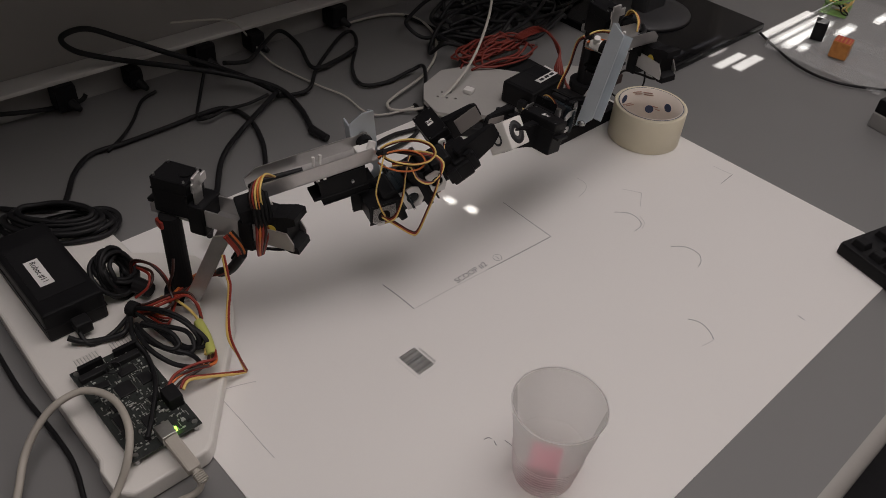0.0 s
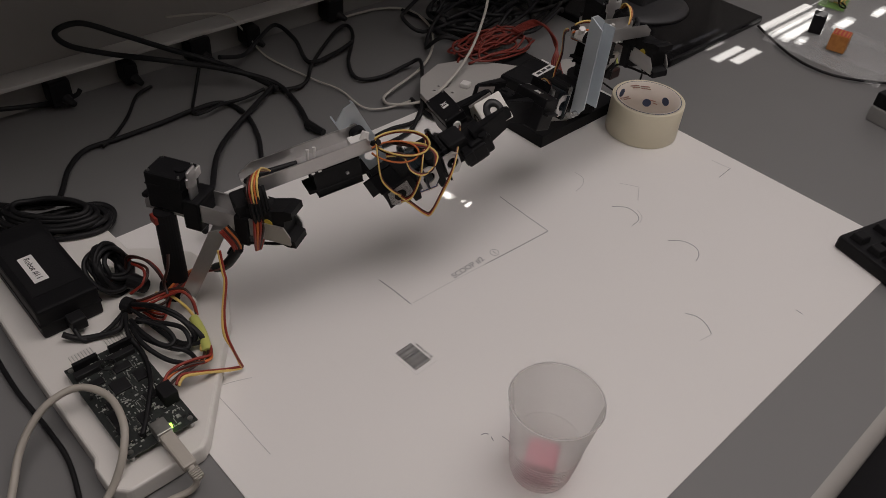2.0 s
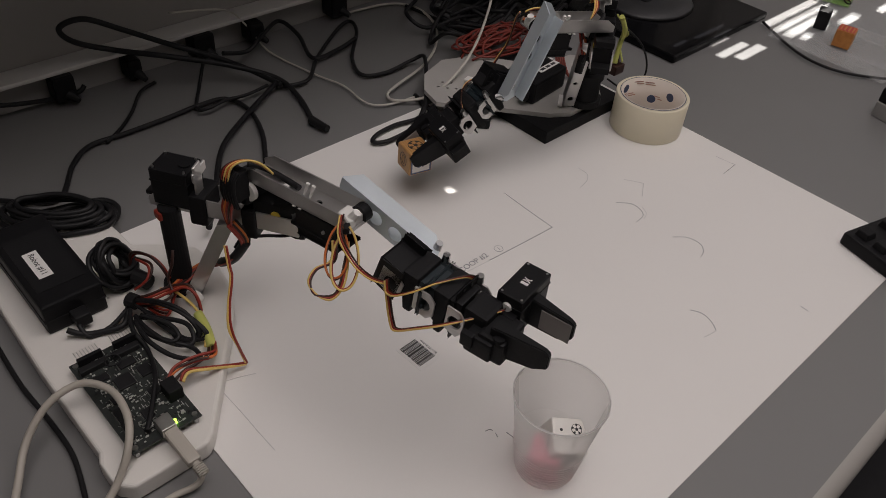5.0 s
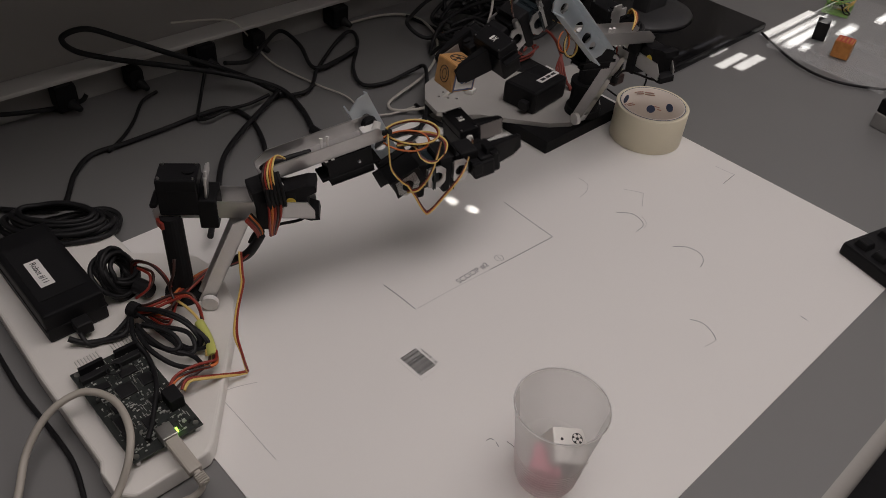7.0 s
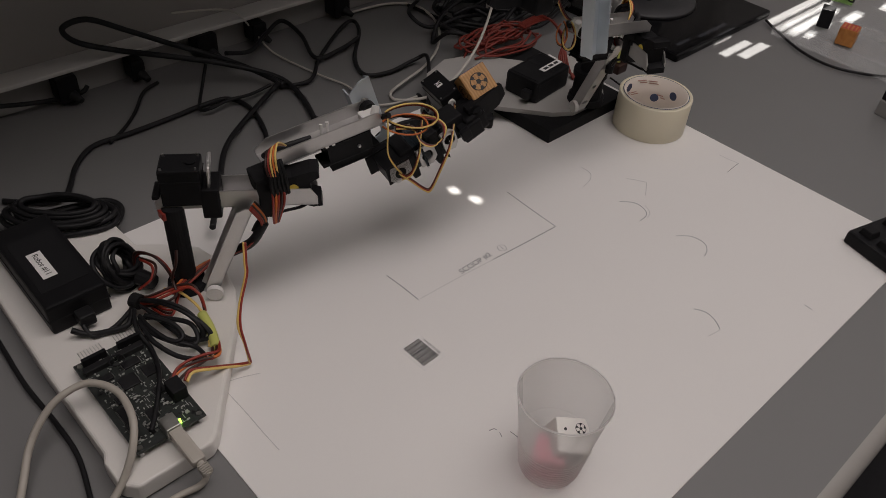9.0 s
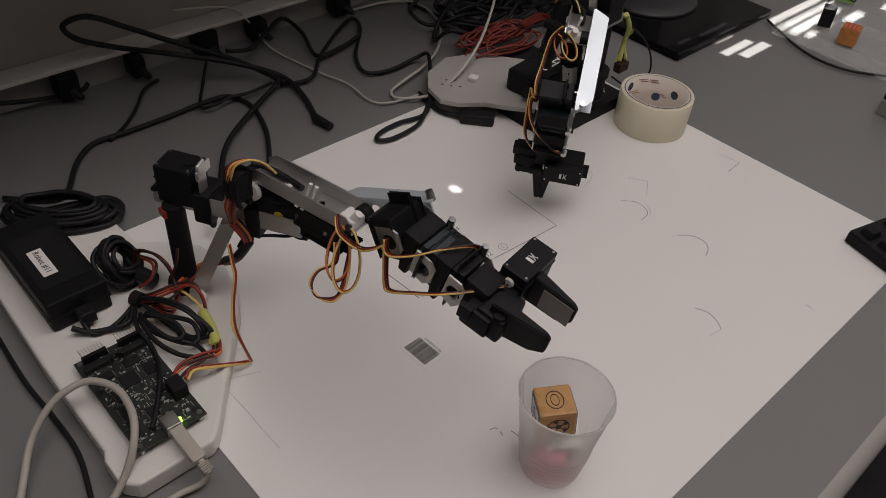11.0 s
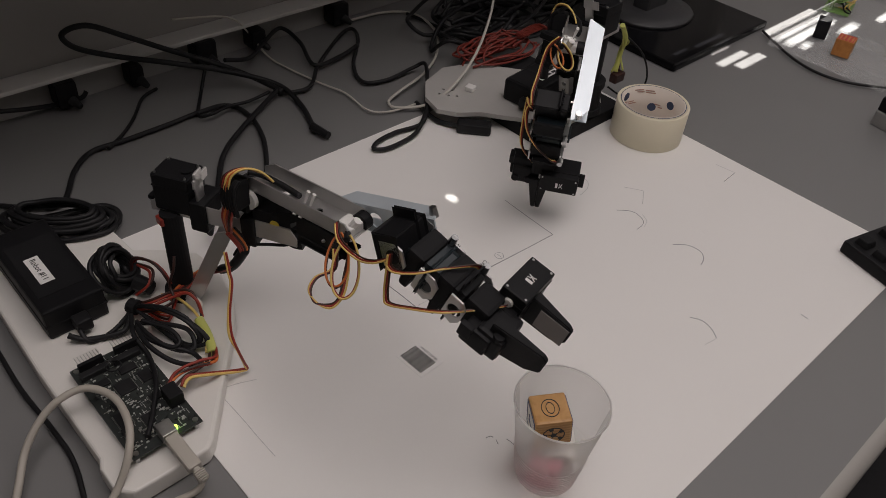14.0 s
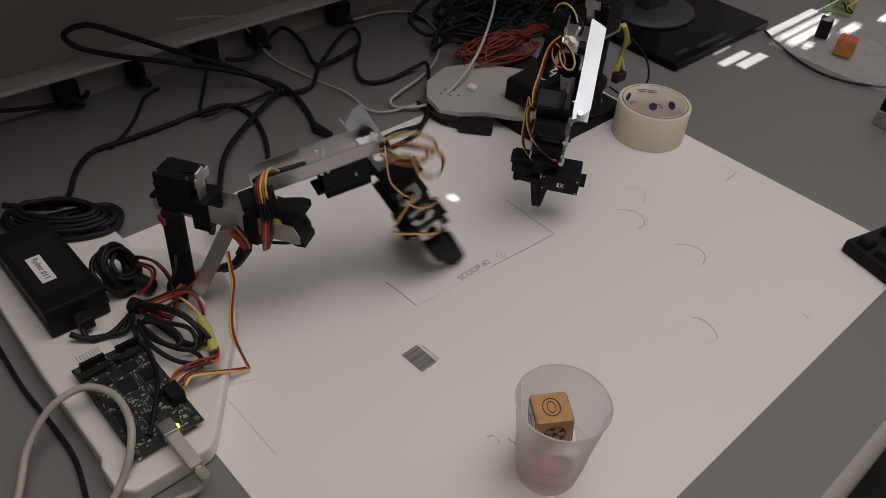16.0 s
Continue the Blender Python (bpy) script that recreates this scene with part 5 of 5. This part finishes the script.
# ---- cords and wires ----
CORD_INFO = {
    "power_cord_loop": ("cable", 0.0035, RUBBER, "thick black power cord looped against the partition"),
    "cord_to_arm": ("cable", 0.0032, RUBBER, "black cable running behind the near arm"),
    "cord_long": ("cable", 0.0030, RUBBER, "long black cable winding over the desk"),
    "cord_thin": ("cable", 0.0022, RUBBER, "short thin black cable on the desk"),
    "cord_cross": ("cable", 0.0022, RUBBER, "thin black cable crossing other cords"),
    "cord_wave": ("cable", 0.0030, RUBBER, "black cable lying in waves by the raceway"),
    "cord_dangling": ("cable", 0.0027, RUBBER, "black cable ending in a loop on the poster board"),
    "white_cord_thin": ("cable", 0.0013, PALE_CORD, "thin pale cable along the desk"),
    "white_cord": ("cable", 0.0019, PALE_CORD, "pale usb cable rising over the worn plate"),
    "cord_back": ("cable", 0.0026, RUBBER, "black cable behind the worn plate"),
    "cord_monitor": ("cable", 0.0021, RUBBER, "black monitor cable curving over the desk"),
    "cord_front": ("cable", 0.0021, RUBBER, "black cable along the desk beside the white plate"),
    "usb_cord": ("usb_cable", 0.0030, BEIGE, "beige usb cable bent in an arch over the board"),
    "usb_tail": ("usb_cable", 0.0026, BEIGE, "beige end of the usb cable on the desk"),
    "cord_wall": ("cable", 0.0030, RUBBER, "black cable along the raceway"),
    "psu_coil": ("cable", 0.0034, RUBBER, "coiled black power cord behind the power supply"),
    "psu_output": ("cable", 0.0026, RUBBER, "black output cable of the power supply"),
}
for key, pts in CORDS.items():
    name, r, mat, label = CORD_INFO[key]
    ob = thing(name, hose(B(), [(x, y, max(z, r + (0.0012 if y < 0.66 and x > 0.147 else 0))) for x, y, z in pts], r, 10, 8), mat, label, "cable")
    if key == "power_cord_loop":
        e = Vector(pts[-1])
        part("connector", rod(B(), e + Vector((0, 0.004, 0.002)), e + Vector((0.004, -0.024, 0.002)), 0.0058, 0.0045, 12), RUBBER, ob)
plug2 = thing("jack_plug", block(B(), -0.022, -0.010, 0, 0.022, 0.010, 0.014, 0.004), RUBBER, "black moulded plug lying on the poster board", "plug", at=pose(0.648, 0.588, PZ, 0, 0, -48))
part("cable_end", hose(B(), [(-0.02, 0, 0.006), (-0.05, 0.012, 0.004), (-0.08, 0.05, 0.004)], 0.003, 8), RUBBER, plug2)
RISERS = []
for c, pts in SIGNAL_WIRES:
    random.seed(len(pts) + int(pts[0][0] * 1e4))
    if len(pts) == 10:
        foot = Vector(pts[4])
        riser = thing("wire", hose(B(), [Vector(p) - foot for p in pts[4:]] + [Vector(pts[-1]) - foot + Vector((0.003, 0.008, 0.016))], 0.0011, 8, 7), WIRES[c], "thin %s wire rising from the plate to the robot arm" % c[5:], "wire", "wires by the near arm", at=Matrix.Translation(foot))
        RISERS.append((riser, foot, Vector(pts[-1])))
        pts = pts[:5]
    elif c in ("wire_red", "wire_orange"):
        o = Vector((random.uniform(-0.003, 0.003), random.uniform(-0.003, 0.003), random.uniform(0, 0.003)))
        thing("wire", hose(B(), [Vector(p) + o * (0.4 if i in (0, len(pts) - 1) else 1.0) for i, p in enumerate(pts)], 0.0013, 8, 7), WIRES["wire_brown" if c == "wire_red" else "wire_red"], "thin dark wire running to the robot arm", "wire", "wires by the near arm")
    thing("wire", hose(B(), pts, 0.0021 if c == "wire_black" else 0.0013, 8, 7), WIRES[c], "thin %s wire running to the robot arm" % c[5:], "wire", "wires by the near arm")
# wires hanging from the near bracket, and the tied coil of black cord on the plate
DROP = [(0.0606, -0.0208, 0.118), (0.0687, -0.0155, 0.095), (0.0565, -0.0173, 0.075), (0.0371, -0.0067, 0.055), (0.0160, -0.0006, 0.040)]
for i, c in enumerate(("wire_red", "wire_red", "wire_brown", "wire_orange", "wire_black")):
    d = (i - 2) * 0.0016
    part("hanging_lead", hose(B(), [(x + d * 0.6, y + d, z + d * 0.4) for x, y, z in DROP], 0.0012, 6), WIRES[c], near_links["swing"])
part("lead_sleeve", hose(B(), [DROP[1], DROP[2], DROP[3]], 0.0044, 10), RUBBER, near_links["swing"], "maroon-black sleeve round hanging leads")
tail_leads = holder("lead_bundle", "red and brown leads crossing the white plate", "lead")
for i, c in enumerate(("wire_red", "wire_brown", "wire_red", "wire_orange")):
    d = (i - 1.5) * 0.0028
    part("strand", hose(B(), [(0.2388, 0.5263 + d * 0.4, 0.040), (0.2172 + d, 0.5253 + d, 0.034 + d * 0.5), (0.1984, 0.5167 + d, 0.034), (0.184 + d, 0.500 + d, 0.030), (0.172, 0.520 + d, 0.030)], 0.0012, 6), WIRES[c], tail_leads)
tied = holder("cable", "black power cord folded and tied, on the white plate", "cord")
random.seed(33)
for i in range(5):
    d, e = random.uniform(-0.006, 0.006), random.uniform(-0.004, 0.004)
    part("loop", hose(B(), [(0.1643, 0.5263, 0.035), (0.1745 + d, 0.4978, 0.046 + e), (0.1863 + d, 0.4722 + e, 0.043 + e), (0.1892 + d, 0.4568 + e * 2, 0.031), (0.1786 + e, 0.4641 + d, 0.025), (0.1703 + d, 0.4908, 0.029), (0.1665, 0.5143, 0.033)], 0.0017, 8, 5, True), RUBBER, tied)
part("tail", hose(B(), [(0.1643, 0.5263, 0.033), (0.1408, 0.5220, 0.0225), (0.1211, 0.5220, 0.0225), (0.1180, 0.533, 0.030)], 0.0021, 8), RUBBER, tied)
part("tie", rod(B(), (0.1625, 0.5300, 0.035), (0.1662, 0.5220, 0.035), 0.0068, 0.0068, 14), MATTE, tied)

thing("wire_sleeve", hose(B(), [(0.201, 0.480, 0.032), (0.198, 0.461, 0.030), (0.191, 0.440, 0.030)], 0.0042, 12), YELLOW_SLEEVE, "yellow-green sleeve round a bundle of wires", "sleeve")
coil = holder("coiled_cable", "tied coil of thin black cable on the white plate", "cable", at=pose(0.172, 0.572, BZ))
random.seed(11)
for i in range(17):
    r, tilt = 0.016 + random.uniform(-0.003, 0.003), random.uniform(-25, 25)
    m = pose(random.uniform(-0.004, 0.004), random.uniform(-0.004, 0.004), 0.022 + random.uniform(-0.003, 0.004), 55 + tilt, random.uniform(-12, 12), 40 + random.uniform(-20, 20))
    part("turn", hose(B(), [m @ Vector((r * math.cos(a * math.tau / 10), r * 1.15 * math.sin(a * math.tau / 10), random.uniform(-0.002, 0.002))) for a in range(10)], 0.0022, 8, 5, True), RUBBER, coil)
part("tie", rod(B(), (0.010, -0.016, 0.012), (0.016, -0.030, 0.012), 0.008, 0.007, 12), RUBBER, coil)
reds = holder("red_wire_bundle", "tangled bundle of red wires behind the far arm", "wires", at=pose(0.805, 0.695, 0.0))
random.seed(5)
for i in range(14):
    cx, cy = random.uniform(-0.03, 0.03), random.uniform(-0.02, 0.02)
    a0, rr = random.uniform(0, 6), random.uniform(0.02, 0.045)
    pts = [(cx + rr * 1.3 * math.cos(a0 + j * 0.8), cy + rr * 0.5 * math.sin(a0 + j * 0.8), 0.022 + random.uniform(0, 0.014)) for j in range(8)]
    part("wire", hose(B(), pts, 0.0017, 6, 6), DARK_RED, reds)
for i in range(5):
    part("wire", hose(B(), [(0.03, -0.01 + i * 0.003, 0.04), (0.05, -0.04 + i * 0.004, 0.06), (0.02, -0.09, 0.055 + i * 0.002), (0.0, -0.12 + i * 0.004, 0.04), (-0.004 + i * 0.002, -0.135, 0.026)], 0.0015, 6, 6), DARK_RED, reds)
heap = holder("cable_heap", "heap of black cables on the desk behind the far arm", "cables", at=pose(0.93, 0.80, 0.0))
for i in range(18):
    cx, cy = random.uniform(-0.10, 0.10), random.uniform(-0.07, 0.07)
    a0, rr = random.uniform(0, 6), random.uniform(0.04, 0.09)
    pts = [(cx + rr * 1.3 * math.cos(a0 + j * 0.7), min(0.105, cy + rr * 0.6 * math.sin(a0 + j * 0.7)), 0.006 + random.uniform(0, 0.035)) for j in range(9)]
    part("cable", hose(B(), pts, 0.003, 8, 6), RUBBER, heap)


def motions():
    """Key the links of both arms and the toy blocks."""
    steps = [round(i * 0.1, 1) for i in range(161)]
    for table, c, L, roll in ((NEAR_ROWS, ARM_NEAR, near_links, 0.0), (FAR_ROWS, ARM_FAR, far_links, 0.0)):
        poses = [(t, links(c, angles(table, t)[:4], roll), angles(table, t)[4]) for t in steps]
        for k in ("swing", "upper", "fore", "wrist", "grip", "loops"):
            walk(L[k], [(t, p[k]) for t, p, o in poses])
        for k, s in (("upper_jaw", 1), ("lower_jaw", -1)):
            walk(L[k], [(t, pose(0, s * o * 0.001, 0)) for t, p, o in poses])

    def held(table, c, origin, t, off):
        m = pose(*origin, 0) @ links(c, angles(table, t)[:4])["wrist"] @ pose(*off)
        return m

    N0, F0 = near.matrix_world.translation[:2], far.matrix_world.translation[:2]
    # each rising wire leans about its foot after the point of the bracket where it is tied
    for riser, foot, top in RISERS:
        axis = Vector((N0[0], N0[1], 0))
        rows = []
        for t in steps:
            tied = axis + Matrix.Rotation(radians(0.4 * (angles(NEAR_ROWS, t)[0] + 59.6)), 3, "Z") @ (top - axis)
            turn = (top - foot).rotation_difference(tied - foot)
            rows.append((t, Matrix.Translation(foot) @ turn.to_matrix().to_4x4()))
        walk(riser, rows)

    rows = []
    for t in steps:
        if t <= 0.8:
            m = held(FAR_ROWS, ARM_FAR, F0, t, (0.122, 0.006, 0.006, 40, 0, 0))
        elif t <= 3.6:
            m = held(NEAR_ROWS, ARM_NEAR, N0, t, (0.114, 0.010, 0.004, 45, 0, 180))
        elif t <= 3.7:
            m = pose(0.356, 0.2076, 0.10, 40, 25, 20)
        else:
            m = (pose(0.3500, 0.1860, 0.0275, -12, 18, -130) if t <= 10.8 else pose(0.348, 0.194, 0.0225, -8, 10, -130)) @ pose(0, 0, 0, 0, 0, -90)
        rows.append((t, m))
    walk(white_block, rows)
    rows = []
    for t in steps:
        if t <= 4.7:
            m = pose(0.5195, 0.535, PZ + BS / 2, 0, 0, -6)
        elif t <= 7.9:
            m = held(FAR_ROWS, ARM_FAR, F0, t, (0.120, 0.0, 0.0, 0, 35, 180))
        elif t <= 10.8:
            k = min(1, max(0, t - 9.2))
            m = held(NEAR_ROWS, ARM_NEAR, N0, t, (0.108, 0.010, 0.016 - 0.010 * k, 45, 0, 0))
        else:
            m = pose(0.3359, 0.196, 0.0644, 5.7, -1.4, -126) @ pose(0, 0, 0, 0, 90, 0)
        rows.append((t, m))
    walk(wood_block, rows)


motions()
